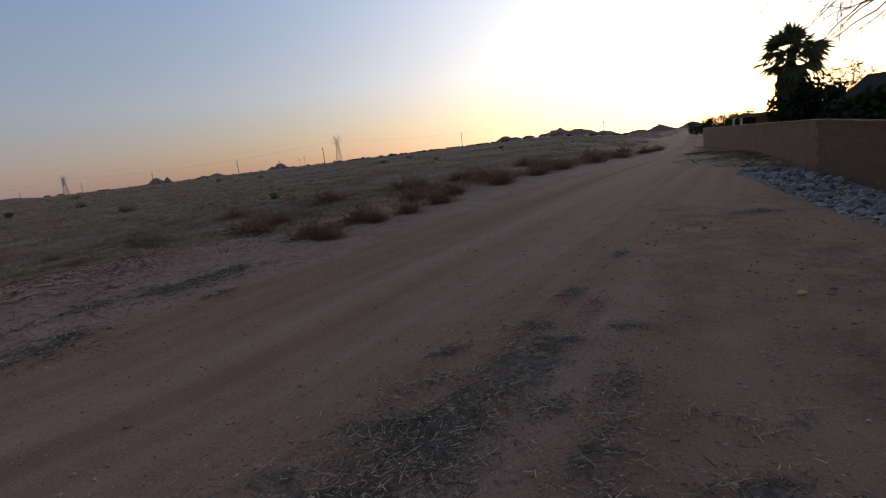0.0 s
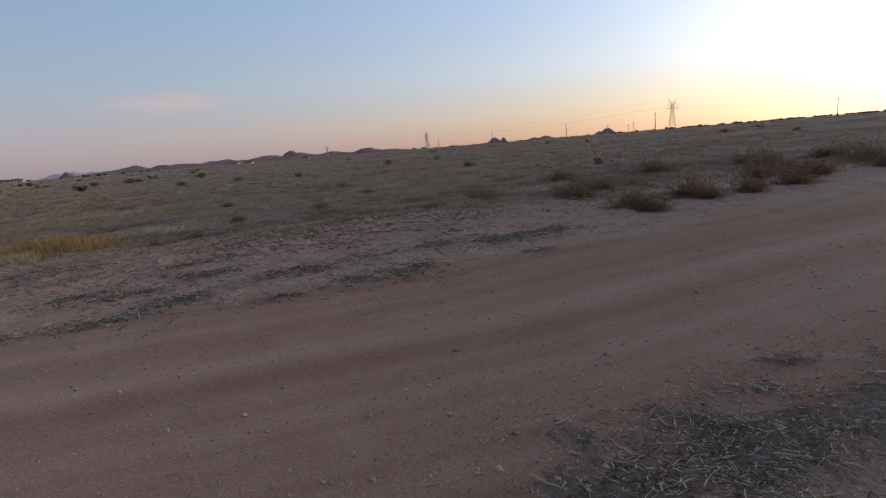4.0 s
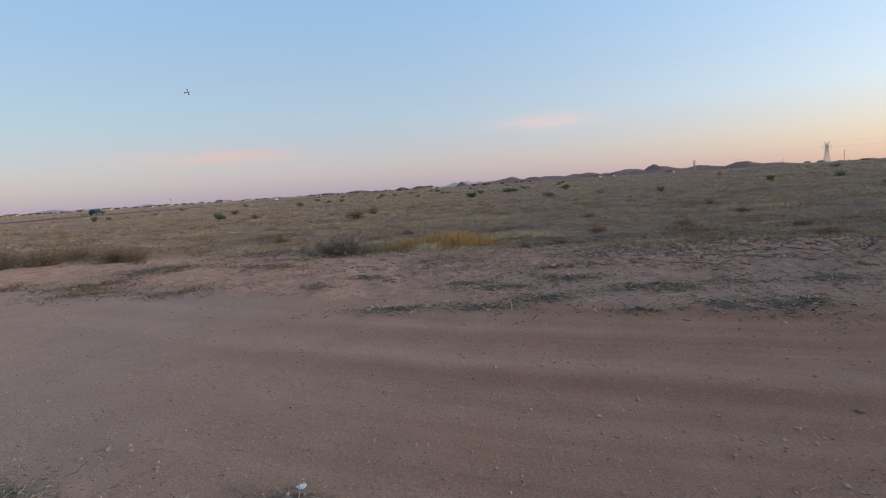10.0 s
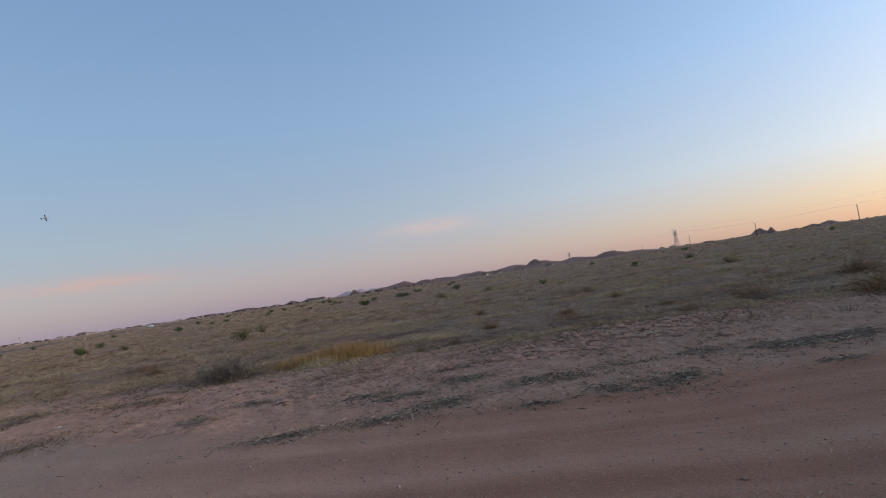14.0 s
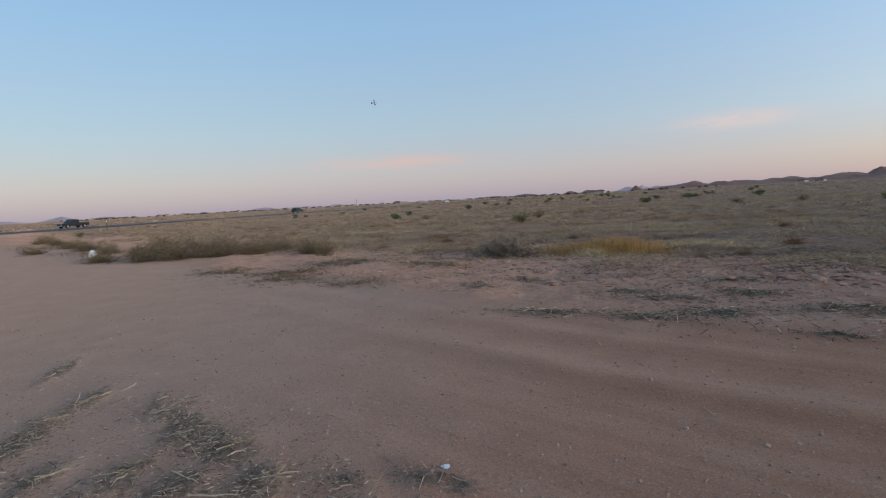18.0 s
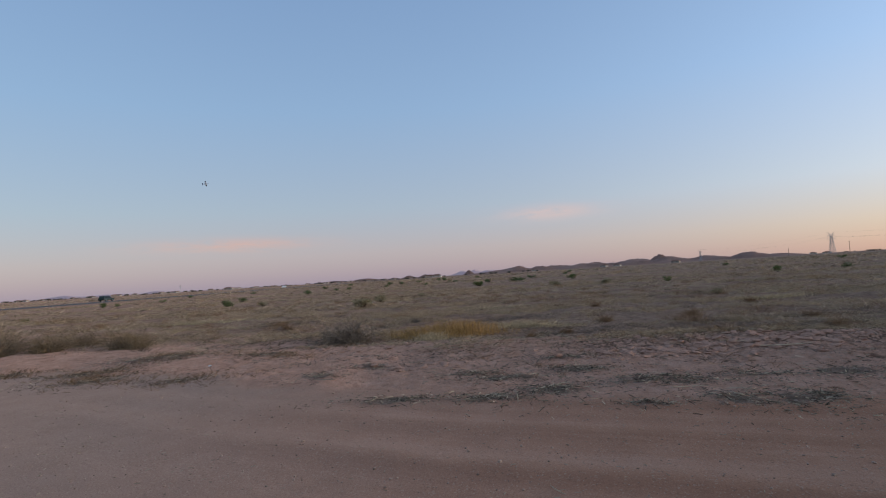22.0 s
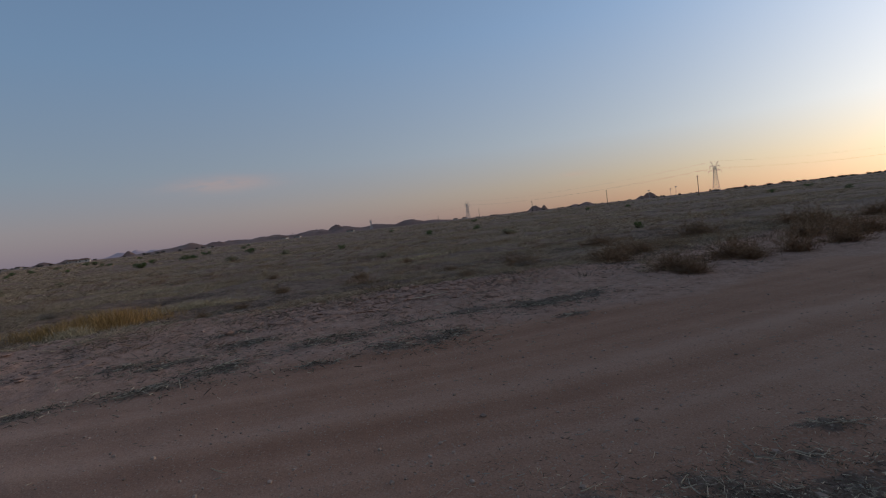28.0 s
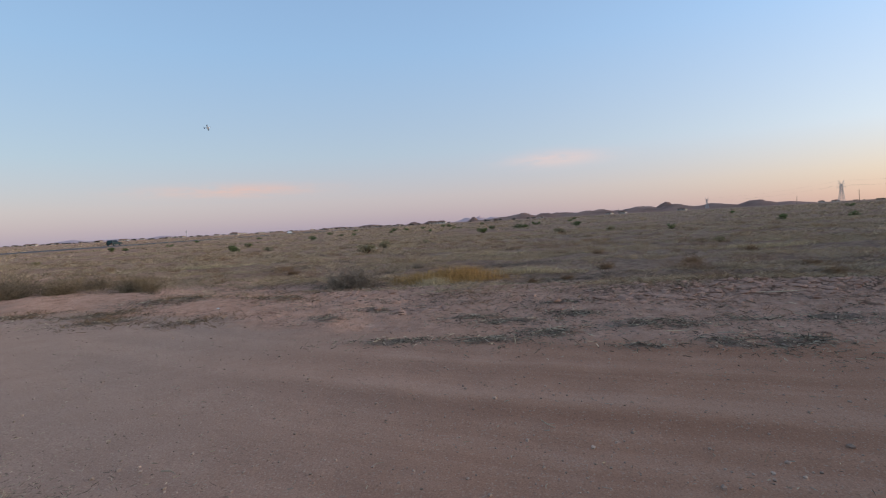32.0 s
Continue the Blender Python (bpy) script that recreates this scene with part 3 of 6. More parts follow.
hill(128.0, 24.0, 0.26, 4500, "faint pale mountains far off", 15, ((0.3, 0.8, 0.2), (-0.3, 1.0, 0.25), (0.0, 0.6, 0.5)), HAZE_TINTED_ROCK)
hill(151.0, 18.0, 0.36, 4500, "faint rosy mountains far off", 16, ((0.25, 1.0, 0.25), (-0.2, 0.7, 0.3), (0.6, 0.6, 0.2)), HAZE_TINTED_ROCK)

STEEL = material("dull_steel", ((0.36, 0.35, 0.35), (0.48, 0.47, 0.47)), scale=0.5, fine=6.0, rough=0.6, metal=0.3, bump=0.05)
POLE_WOOD = material("weathered_pole", ((0.10, 0.075, 0.055), (0.17, 0.13, 0.10)), scale=0.8, fine=9.0, bump=0.2)


def pylon_parts(tower):
    """A 40 m lattice tower: four legs, cross bracing, two arms and a forked top."""
    def side(z):
        return np.interp(z, (0, 22, 33, 40), (4.6, 2.2, 1.7, 1.5))
    r = 0.16
    for sx, sy in ((1, 1), (1, -1), (-1, 1), (-1, -1)):
        pts = [(sx * side(z), sy * side(z), z) for z in (0, 11, 22, 33)]
        part("leg", Shape().tube(pts, [r * 1.5] * 4, 4).data(), STEEL, tower)
    levels = (0, 6, 11, 15.5, 19, 22, 25, 28, 31, 33)
    for k in range(4):
        s = Shape()
        for lo, hi in zip(levels, levels[1:]):
            a, b = side(lo), side(hi)
            turn = Matrix.Rotation(k * math.pi / 2, 4, "Z")
            for p, q in (((-a, a, lo), (b, b, hi)), ((a, a, lo), (-b, b, hi)), ((-b, b, hi), (b, b, hi))):
                s.tube([tuple(turn @ Vector(p)), tuple(turn @ Vector(q))], [r, r], 4, False)
        part("bracing", s.data(), STEEL, tower)
    for z, reach in ((33, 6.0), (33, -6.0), (27, 7.5), (27, -7.5)):
        s = Shape()
        for y in (-1.4, 1.4):
            s.tube([(0, y, z), (reach, 0, z + 0.6)], [r, r], 4).tube([(0, y, z + 2.2), (reach, 0, z + 0.6)], [r, r], 4)
        s.tube([(reach, 0, z + 0.6), (reach, 0, z - 2.0)], [0.12, 0.12], 4)
        part("cross_arm", s.data(), STEEL, tower)
    for sgn in (-1, 1):
        s = Shape().tube([(sgn * 1.6, 1.4, 33), (sgn * 4.6, 0, 40)], [r, r], 4).tube([(sgn * 1.6, -1.4, 33), (sgn * 4.6, 0, 40)], [r, r], 4)
        s.tube([(sgn * 4.6, 0, 40), (sgn * 1.7, 0, 35.5)], [r, r], 4)
        part("earth_peak", s.data(), STEEL, tower)


def pylons():
    places = ((35.45, 800), (59.9, 1250), (70.3, 2100))
    first = thing("power_pylon", "steel lattice power pylon standing behind the field", "pylon", (*at(*places[0]), 0), 35, "pylons")
    pylon_parts(first)
    spots = [at(*p) for p in places]
    for p, (azimuth, _) in zip(spots[1:], places[1:]):
        copy_thing(first, pose(*p, 0, 0, 0, azimuth + 20))
    wire = material("wire", ((0.06, 0.06, 0.06), (0.1, 0.1, 0.1)), scale=1, fine=5, rough=0.5, metal=0.5, bump=0.0)
    spots = [at(14.0, 900)] + spots
    for k, off in enumerate((-6.5, 6.5, 0.0)):
        s = Shape()
        for (ax, ay), (bx, by) in zip(spots, spots[1:]):
            pts = [(ax + (bx - ax) * i / 12 + off * 0.7, ay + (by - ay) * i / 12 + off * 0.7, (31 if k < 2 else 40) - 9 * (1 - (i / 6 - 1) ** 2)) for i in range(13)]
            s.tube(pts, [0.035] * 13, 3, False)
        tagged(part("power_line", s.data(), wire, None), "thin dark power cable strung between the pylons", "cable", "power cables")


pylons()


def pole(azimuth, distance, high, label, arms=1, lamp=False):
    ob = thing("lamp_pole" if lamp else "utility_pole", label, "pole", (*at(azimuth, distance), height(*at(azimuth, distance))), azimuth)
    part("post", Shape().tube([(0, 0, -0.5), (0, 0, high)], [0.28, 0.2], 8).data(), STEEL if lamp else POLE_WOOD, ob)
    for k in range(arms):
        z = high - 0.6 - 1.4 * k
        part("crossarm", Shape().box((-0.9, -0.08, z - 0.1), (0.9, 0.08, z + 0.1)).data(), POLE_WOOD, ob)
    if lamp:
        part("lamp_head", Shape().box((-1.3, -0.25, high - 0.3), (1.3, 0.25, high + 0.9)).data(), STEEL, ob)


for a, d, h in ((45.45, 520, 13.0), (53.05, 560, 12.0), (36.98, 430, 13.5), (58.7, 760, 13.0), (63.1, 900, 11.0), (22.5, 480, 13.5), (8.05, 470, 12.5), (78.4, 1000, 9)):
    pole(a, d, h, "tall wooden utility pole at the field's far edge")
for a, d, h in ((39.45, 900, 11.0), (38.97, 900, 13.5), (41.45, 950, 13.0)):
    pole(a, d, h, "sports-field lamp pole with a wide head", 0, True)

# ---------------------------------------------------------------- far houses and trees
# leaf colour lifted above real foliage to imitate haze over the distance
HAZED_LEAF = material("hazed_foliage", ((0.09, 0.075, 0.055), (0.13, 0.108, 0.08)), scale=0.3, fine=2.0, bump=0.4, random_by="object")
STUCCO = material("pale_stucco", ((0.42, 0.35, 0.29), (0.55, 0.48, 0.41)), scale=0.3, fine=8.0, bump=0.1, random_by="object", spread=0.3)
ROOF = material("clay_roof", ((0.16, 0.09, 0.065), (0.24, 0.14, 0.10)), scale=0.5, fine=5.0, bump=0.4, random_by="object", spread=0.25)
GLASS = material("dark_glass", ((0.02, 0.022, 0.025), (0.03, 0.033, 0.036)), scale=0.5, fine=3.0, rough=0.12, bump=0.0)


def house_mesh_parts(ob, wide=15.0, deep=10.0, eaves=3.2, ridge=5.4, hip=0.5):
    part("wall", Shape().box((-wide / 2, -deep / 2, -0.3), (wide / 2, deep / 2, eaves)).data(), STUCCO, ob)
    a, b = wide / 2 + 0.6, deep / 2 + 0.6
    v = [(-a, -b, eaves), (a, -b, eaves), (a, b, eaves), (-a, b, eaves), (-a * hip, 0, ridge), (a * hip, 0, ridge), (-a, -b, eaves - 0.2), (a, -b, eaves - 0.2), (a, b, eaves - 0.2), (-a, b, eaves - 0.2)]
    f = [(0, 1, 5, 4), (1, 2, 5), (2, 3, 4, 5), (3, 0, 4), (6, 7, 1, 0), (7, 8, 2, 1), (8, 9, 3, 2), (9, 6, 0, 3), (9, 8, 7, 6)]
    part("roof", (v, f), ROOF, ob)
    for x in (-wide * 0.28, wide * 0.22):
        w = part("window", Shape().box((x - 0.9, -deep / 2 - 0.05, 1.0), (x + 0.9, -deep / 2 + 0.05, 2.3)).data(), GLASS, ob)


def blob_crown(seed, count, radius, high, size):
    """A crown of many small leaf clumps in an uneven outline."""
    rnd = random.Random(seed)
    s = Shape()
    lobes = [(rnd.uniform(-0.55, 0.55), rnd.uniform(-0.55, 0.55), rnd.uniform(0.25, 0.9), rnd.uniform(0.3, 0.55)) for _ in range(7)]
    for _ in range(count):
        lx, ly, lz, lr = rnd.choice(lobes)
        d = Vector((rnd.gauss(0, 1), rnd.gauss(0, 1), rnd.gauss(0, 0.8))).normalized() * lr * rnd.uniform(0.5, 1.05)
        c = Vector(((lx + d.x) * radius, (ly + d.y) * radius, max(0.05, lz + d.z * 0.7) * high))
        a = Vector((rnd.gauss(0, 1), rnd.gauss(0, 1), rnd.gauss(0, 1))).normalized() * size * rnd.uniform(0.5, 1.3)
        b = a.cross(Vector((rnd.gauss(0, 1), rnd.gauss(0, 1), rnd.gauss(0, 1)))).normalized() * size * rnd.uniform(0.4, 1.0)
        k = len(s.v)
        s.v += [tuple(c - a), tuple(c + b), tuple(c + a), tuple(c - b)]
        s.f.append((k, k + 1, k + 2, k + 3))
    return s.data()


def far_town():
    rnd = random.Random(5)
    first = thing("house", "pale stucco house with a low clay roof in the distant town", "house", (*at(118.0, 1100), 0), 100, "houses of the distant town")
    house_mesh_parts(first)
    for k in range(70):
        azimuth, distance = rnd.uniform(101.0, 147.0), rnd.uniform(1700, 2600)
        copy_thing(first, pose(*at(azimuth, distance), 0, 0, 0, azimuth + rnd.uniform(-60, 60)))
    for azimuth, distance in ((78.0, 1250), (79.3, 1200), (86.3, 1300), (96.8, 900), (97.6, 920), (61.3, 1700), (72.5, 1100), (60.3, 1600), (17.0, 820), (14.0, 850), (15.6, 830), (12.4, 860), (10.2, 900)):
        copy_thing(first, pose(*at(azimuth, distance), height(*at(azimuth, distance)), 0, 0, azimuth + rnd.uniform(-40, 40)))
    trunk = Shape().tube([(0, 0, -0.3), (0.1, 0, 1.3), (0.3, 0.1, 2.6)], [0.22, 0.17, 0.1], 5).data()
    kinds = []
    for k in range(3):
        tree = thing("tree", "dark rounded tree in the distant treeline", "tree", (*at(30.0 + 3 * k, 1150), 0), 40 * k, "trees of the distant treeline")
        part("trunk", trunk, POLE_WOOD, tree)
        part("crown", blob_crown(k + 3, 260, 3.3, 4.4, 0.55), HAZED_LEAF, tree)
        kinds.append(tree)
    spans = ((100, 149, 170, 1300, 2200), (17, 36.5, 85, 1000, 1500), (6, 21, 34, 850, 1300), (43, 60, 34, 1300, 2000), (85, 101, 20, 900, 1300), (36.5, 43, 12, 1100, 1700))
    for lo, hi, count, near, far in spans:
        for _ in range(count):
            x, y = at(rnd.uniform(lo, hi), rnd.uniform(near, far))
            copy = copy_thing(rnd.choice(kinds), pose(x, y, height(x, y) - 0.2, 0, 0, rnd.uniform(0, 360)))
            copy.scale = (rnd.uniform(0.8, 1.5),) * 2 + (rnd.uniform(0.5, 0.85),)


far_town()


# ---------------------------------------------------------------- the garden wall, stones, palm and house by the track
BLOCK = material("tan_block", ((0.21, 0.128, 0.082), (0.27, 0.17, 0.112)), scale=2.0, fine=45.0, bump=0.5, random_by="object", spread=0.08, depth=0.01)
# darker copy of the tan block: the wall face's shade is put into the colour
SHADED_BLOCK = material("shaded_block", ((0.12, 0.075, 0.051), (0.165, 0.104, 0.07)), scale=2.0, fine=45.0, bump=0.5, random_by="object", spread=0.08, depth=0.01)
MORTAR = material("grey_mortar", ((0.20, 0.135, 0.095), (0.26, 0.18, 0.13)), scale=4.0, fine=60.0, bump=0.4)
STONE = material("grey_stone", ((0.16, 0.138, 0.118), (0.29, 0.26, 0.235), (0.43, 0.395, 0.36)), scale=4.0, fine=30.0, bump=0.5, random_by="object", spread=0.45)
BARK = material("rough_bark", ((0.07, 0.05, 0.038), (0.14, 0.105, 0.08)), scale=3.0, fine=25.0, bump=0.8)
PALM_LEAF = material("palm_leaf", ((0.06, 0.072, 0.03), (0.11, 0.12, 0.05)), scale=2.0, fine=20.0, bump=0.2, random_by="island", spread=0.35, translucent=0.35)
DEAD_LEAF = material("dead_palm_leaf", ((0.10, 0.075, 0.045), (0.19, 0.14, 0.085)), scale=2.0, fine=20.0, bump=0.3, random_by="island", spread=0.35)
LEAF = material("dark_leaf", ((0.03, 0.036, 0.016), (0.06, 0.065, 0.03)), scale=1.5, fine=15.0, bump=0.2, random_by="island", spread=0.4, translucent=0.2)
WHITE = material("white_paint", ((0.70, 0.69, 0.66), (0.80, 0.79, 0.77)), scale=1.0, fine=30.0, rough=0.6, bump=0.1)


def rough_lump(seed, squash=0.7, rings=4, sides=6, jag=0.3):
    """A faceted stone about one unit wide."""
    rnd = random.Random(seed)
    s = Shape()
    s.v.append((0, 0, -squash / 2))
    for i in range(1, rings):
        w = math.pi * i / rings
        for j in range(sides):
            r = 0.5 * math.sin(w) * rnd.uniform(1 - jag, 1 + jag)
            a = 2 * math.pi * (j + rnd.uniform(-0.2, 0.2)) / sides
            s.v.append((r * math.cos(a), r * math.sin(a), -squash / 2 * math.cos(w) * rnd.uniform(1 - jag, 1 + jag)))
    s.v.append((0, 0, squash / 2))
    top = len(s.v) - 1
    for j in range(sides):
        k = (j + 1) % sides
        s.f.append((0, 1 + k, 1 + j))
        s.f.append((top, top - sides + j, top - sides + k))
        for i in range(rings - 2):
            a = 1 + i * sides
            s.f.append((a + j, a + k, a + sides + k, a + sides + j))
    return s


CORNER, FAR_END, NEAR_END = (3.3, 19.2), (0.9, 61.0), (4.1, 3.0)
WALL_HIGH, BLOCK_LONG, BLOCK_HIGH = 1.54, 0.406, 0.203


def wall_run(name, a, b, top, fall, built_to, label, mat=BLOCK):
    """A block wall from a to b, with a cap; its blocks are pieces of their own as far as built_to metres."""
    along = Vector((b[0] - a[0], b[1] - a[1], 0))
    length, turn = along.length, math.degrees(math.atan2(along.y, along.x))
    ob = tagged(new(name), label, "wall", kind="structure")
    ob.matrix_basis = pose(*a, 0, 0, 0, turn)

    def top_at(s):
        return top - fall(s)
    core, cap, rest = Shape(), Shape(), Shape()
    step = 1.2
    count = int(length / step)
    for i in range(count):
        s0, s1 = i * step, (i + 1) * step
        z = top_at(s0)
        core.box((s0, -0.085, z - WALL_HIGH - 0.6), (s1, 0.085, z - 0.02))
        cap.box((s0, -0.115, z - 0.02), (s1 - 0.006, 0.115, z + 0.04))
    block = mesh_of("brick", *Shape().box((0.004, -0.091, 0.004), (BLOCK_LONG - 0.004, 0.091, BLOCK_HIGH - 0.004)).data(), mat)
    part("core", core.data(), MORTAR, ob)
    part("cap", cap.data(), mat, ob, "flat concrete cap course")
    for c in range(9):
        for k in range(int(length / BLOCK_LONG)):
            s = (k + 0.5 * (c % 2)) * BLOCK_LONG
            z = top_at(math.floor(s / step) * step) - 0.02 - (c + 1) * BLOCK_HIGH
            if s < built_to and c < 8:
                part("brick", block, mat, ob, m=pose(s, 0, z))
            elif s < 34:
                rest.box((s + 0.004, -0.091, z + 0.004), (s + BLOCK_LONG - 0.004, 0.091, z + BLOCK_HIGH - 0.004))
    if rest.v:
        tagged(part("far_bricks", rest.data(), mat, ob), kind="stuff")
    return ob


wall_run("wall_west", CORNER, FAR_END, 1.19, lambda s: 0.0145 * s, 8.6, "tan concrete block garden wall beside the dirt track")
wall_run("wall_north", CORNER, NEAR_END, 1.19, lambda s: 0.01 * s, 6.2, "concrete block garden wall, coloured darker as its shaded face, with stones at its foot", SHADED_BLOCK)


def riprap():
    rnd = random.Random(21)
    ob = thing("rock_bed", "bed of loose pale grey broken stones below the block wall", "rocks", (2.6, 15.0, height(2.6, 15.0)))
    kinds = [mesh_of("stone", *rough_lump(100 + k, rnd.uniform(0.5, 0.8)).data(), STONE) for k in range(9)]
    made = 0
    while made < 300:
        y = rnd.uniform(8.6, 19.4)
        left = float(np.interp(y, (8.6, 9.5, 13.0, 16.5, 18.3, 19.4), (2.6, 2.3, 1.8, 1.4, 1.1, 1.5)))
        right = float(np.interp(y, (3.0, 19.2), (4.0, 3.2))) - 0.2
        x = rnd.uniform(left, min(right, left + 3.2))
        size = rnd.choice((0.08, 0.12, 0.15, 0.2, 0.26))
        part("stone", kinds[made % 9], STONE, ob, m=pose(x - 2.6, y - 15.0, height(x, y) - height(2.6, 15.0) + size * 0.22, rnd.uniform(-30, 30), rnd.uniform(-30, 30), rnd.uniform(0, 360)) @ Matrix.Diagonal((size * rnd.uniform(0.9, 1.4), size, size, 1)))
        made += 1


riprap()


def fan_leaf(s, base, aim, long, leaflets, droop, rnd):
    """A fan palm leaf: a stalk, then a pleated fan that splits into pointed, drooping tips."""
    b, d = Vector(base), Vector(aim).normalized()
    side = d.cross(Vector((0, 0, 1))).normalized()
    up = side.cross(d)
    roll = rnd.uniform(-0.9, 0.9)
    side, up = side * math.cos(roll) + up * math.sin(roll), up * math.cos(roll) - side * math.sin(roll)
    hub = b + d * long * 0.42 - Vector((0, 0, droop * 0.25))
    s.tube([tuple(b), tuple(hub)], [0.03, 0.018], 3, False)
    spread = rnd.uniform(2.3, 3.3)

    def rim(a, r, lift):
        return hub + (d * math.cos(a) + side * math.sin(a)) * r + up * lift - Vector((0, 0, droop * (r / long) * 0.6))
    k = len(s.v)
    s.v.append(tuple(hub))
    for i in range(leaflets + 1):
        a = (i / leaflets - 0.5) * spread
        s.v.append(tuple(rim(a, long * 0.34 * (0.8 + 0.2 * math.cos(a)), 0.05 * (i % 2))))
    for i in range(leaflets):
        a = ((i + 0.5) / leaflets - 0.5) * spread
        reach = long * (0.42 + 0.16 * math.cos(a)) * rnd.uniform(0.88, 1.1)
        s.v.append(tuple(rim(a, reach, 0.0) - Vector((0, 0, droop * 0.5 + rnd.uniform(0, 0.08)))))
        s.f += [(k, k + 1 + i, k + 2 + i), (k + 1 + i, len(s.v) - 1, k + 2 + i)]


def palm(place, high):
    rnd = random.Random(8)
    ob = thing("palm_tree", "tall fan palm with a shaggy skirt of dead leaves", "palm tree", place)
    part("trunk", Shape().tube([(0, 0, -0.2), (0.05, 0, high * 0.4), (0, 0, high)], [0.34, 0.28, 0.24], 10).data(), BARK, ob)
    crown = Shape()
    for k in range(14):
        a, e = k * 2.399, rnd.uniform(0.0, 1.4)
        fan_leaf(crown, (0, 0, high - 0.5), (math.cos(a) * math.cos(e), math.sin(a) * math.cos(e), math.sin(e)), rnd.uniform(1.0, 1.4), 9, 0.1, rnd)
    for k in range(32):
        a, e = k * 2.399 + rnd.uniform(-0.3, 0.3), -0.45 + 1.8 * (k / 31) + rnd.uniform(-0.2, 0.2)
        aim = (math.cos(a) * math.cos(e), math.sin(a) * math.cos(e), math.sin(e))
        fan_leaf(crown, (0, 0, high - 0.3 + 0.3 * math.sin(e)), aim, rnd.uniform(1.5, 2.75), 11, 0.3 * (1.2 - e * 0.6), rnd)
    part("crown", crown.data(), PALM_LEAF, ob, "dark green fan leaves")
    skirt = Shape()
    for k in range(120):
        a, z = rnd.uniform(0, 6.28), rnd.uniform(0.28, 0.95) * high
        out = 0.3 + 0.35 * (z / high) ** 2
        fan_leaf(skirt, (0.25 * math.cos(a), 0.25 * math.sin(a), z), (math.cos(a) * out, math.sin(a) * out, -1.0), rnd.uniform(0.9, 1.4), 9, 0.2, rnd)
    part("skirt", skirt.data(), DEAD_LEAF, ob, "brown hanging dead leaves")


palm((*at(-7.8, 42.0), -0.75), 5.8)


def branch_out(wood, twigs, base, aim, long, thick, depth, rnd, droop):
    """Grows a limb and what forks from it."""
    pts, p, d = [tuple(base)], Vector(base), Vector(aim).normalized()
    for k in range(4):
        d = (d + Vector((rnd.gauss(0, 0.16), rnd.gauss(0, 0.16), rnd.gauss(0, 0.12) - droop))).normalized()
        p = p + d * long / 4
        pts.append(tuple(p))
    (wood if depth > 1 else twigs).tube(pts, [thick * (1 - 0.16 * k) for k in range(5)], 5 if depth > 1 else 3, False)
    if depth:
        for k in range(3 if depth > 1 else 4):
            q = Vector(pts[rnd.choice((2, 3, 4))])
            way = d + Vector((rnd.gauss(0, 0.6), rnd.gauss(0, 0.6), rnd.gauss(0, 0.4)))
            branch_out(wood, twigs, q, way, long * rnd.uniform(0.55, 0.8), thick * 0.5, depth - 1, rnd, droop * 1.25)


def bare_tree(place, limbs, label, seed, leaves=0, high=2.1, thick=0.06, droop=0.03):
    rnd = random.Random(seed)
    ob = thing("bare_tree", label, "tree", place)
    wood, twigs = Shape(), Shape()
    wood.tube([(0, 0, -0.2), (0.05, 0.02, high * 0.45), (-0.05, 0.05, high + 0.1)], [0.2, 0.16, 0.13], 8)
    for aim, long in limbs:
        branch_out(wood, twigs, (-0.05, 0.05, high), aim, long, thick, 3, rnd, droop)
    part("trunk", wood.data(), BARK, ob)
    tagged(part("fine_twigs", twigs.data(), BARK, ob), kind="stuff")
    if leaves:
        s = Shape()
        tips = [twigs.v[i] for i in range(0, len(twigs.v), 3)]
        for _ in range(leaves):
            c = Vector(rnd.choice(tips)) + Vector((rnd.gauss(0, 0.1), rnd.gauss(0, 0.1), rnd.gauss(0, 0.1)))
            s.blade(tuple(c), tuple(c + Vector((rnd.gauss(0, 0.09), rnd.gauss(0, 0.09), rnd.gauss(0, 0.06)))), 0.06)
        part("leaves", s.data(), LEAF, ob)


bare_tree((5.3, 17.2, -0.2), (((-1.0, 0.1, 0.15), 1.7), ((-1.0, -0.2, 0.0), 1.6), ((-1.0, 0.3, -0.15), 1.6), ((-1.0, 0.0, -0.25), 1.5), ((-0.9, 0.1, 0.4), 1.8), ((-1.0, -0.1, -0.4), 1.4), ((-0.9, 0.3, 0.6), 1.8), ((-0.7, -0.3, 0.1), 1.4), ((0.8, 0.2, 0.9), 2.0), ((0.3, 0.6, 0.8), 2.0)), "leafless tree with thin drooping twigs over the wall", 4, 0, 4.75, 0.045, 0.05)
bare_tree((*at(-11.0, 40.0), -0.9), (((0.6, 0.2, 0.9), 1.5), ((-0.7, 0.3, 0.8), 1.5), ((0.1, -0.6, 1.0), 1.4), ((0, 0.5, 1.0), 1.5)), "thin tree with sparse leaves behind the wall", 9, 1300)


def garden_tree(azimuth, distance, radius, high, seed, label, base=-0.8):
    ob = thing("garden_tree", label, "tree", (*at(azimuth, distance), base))
    part("trunk", Shape().tube([(0, 0, -0.2), (0.1, 0, high * 0.3), (0.2, 0.1, high * 0.6)], [0.16, 0.13, 0.08], 7).data(), BARK, ob)
    part("crown", blob_crown(seed, 1500, radius, high, 0.16), LEAF, ob)


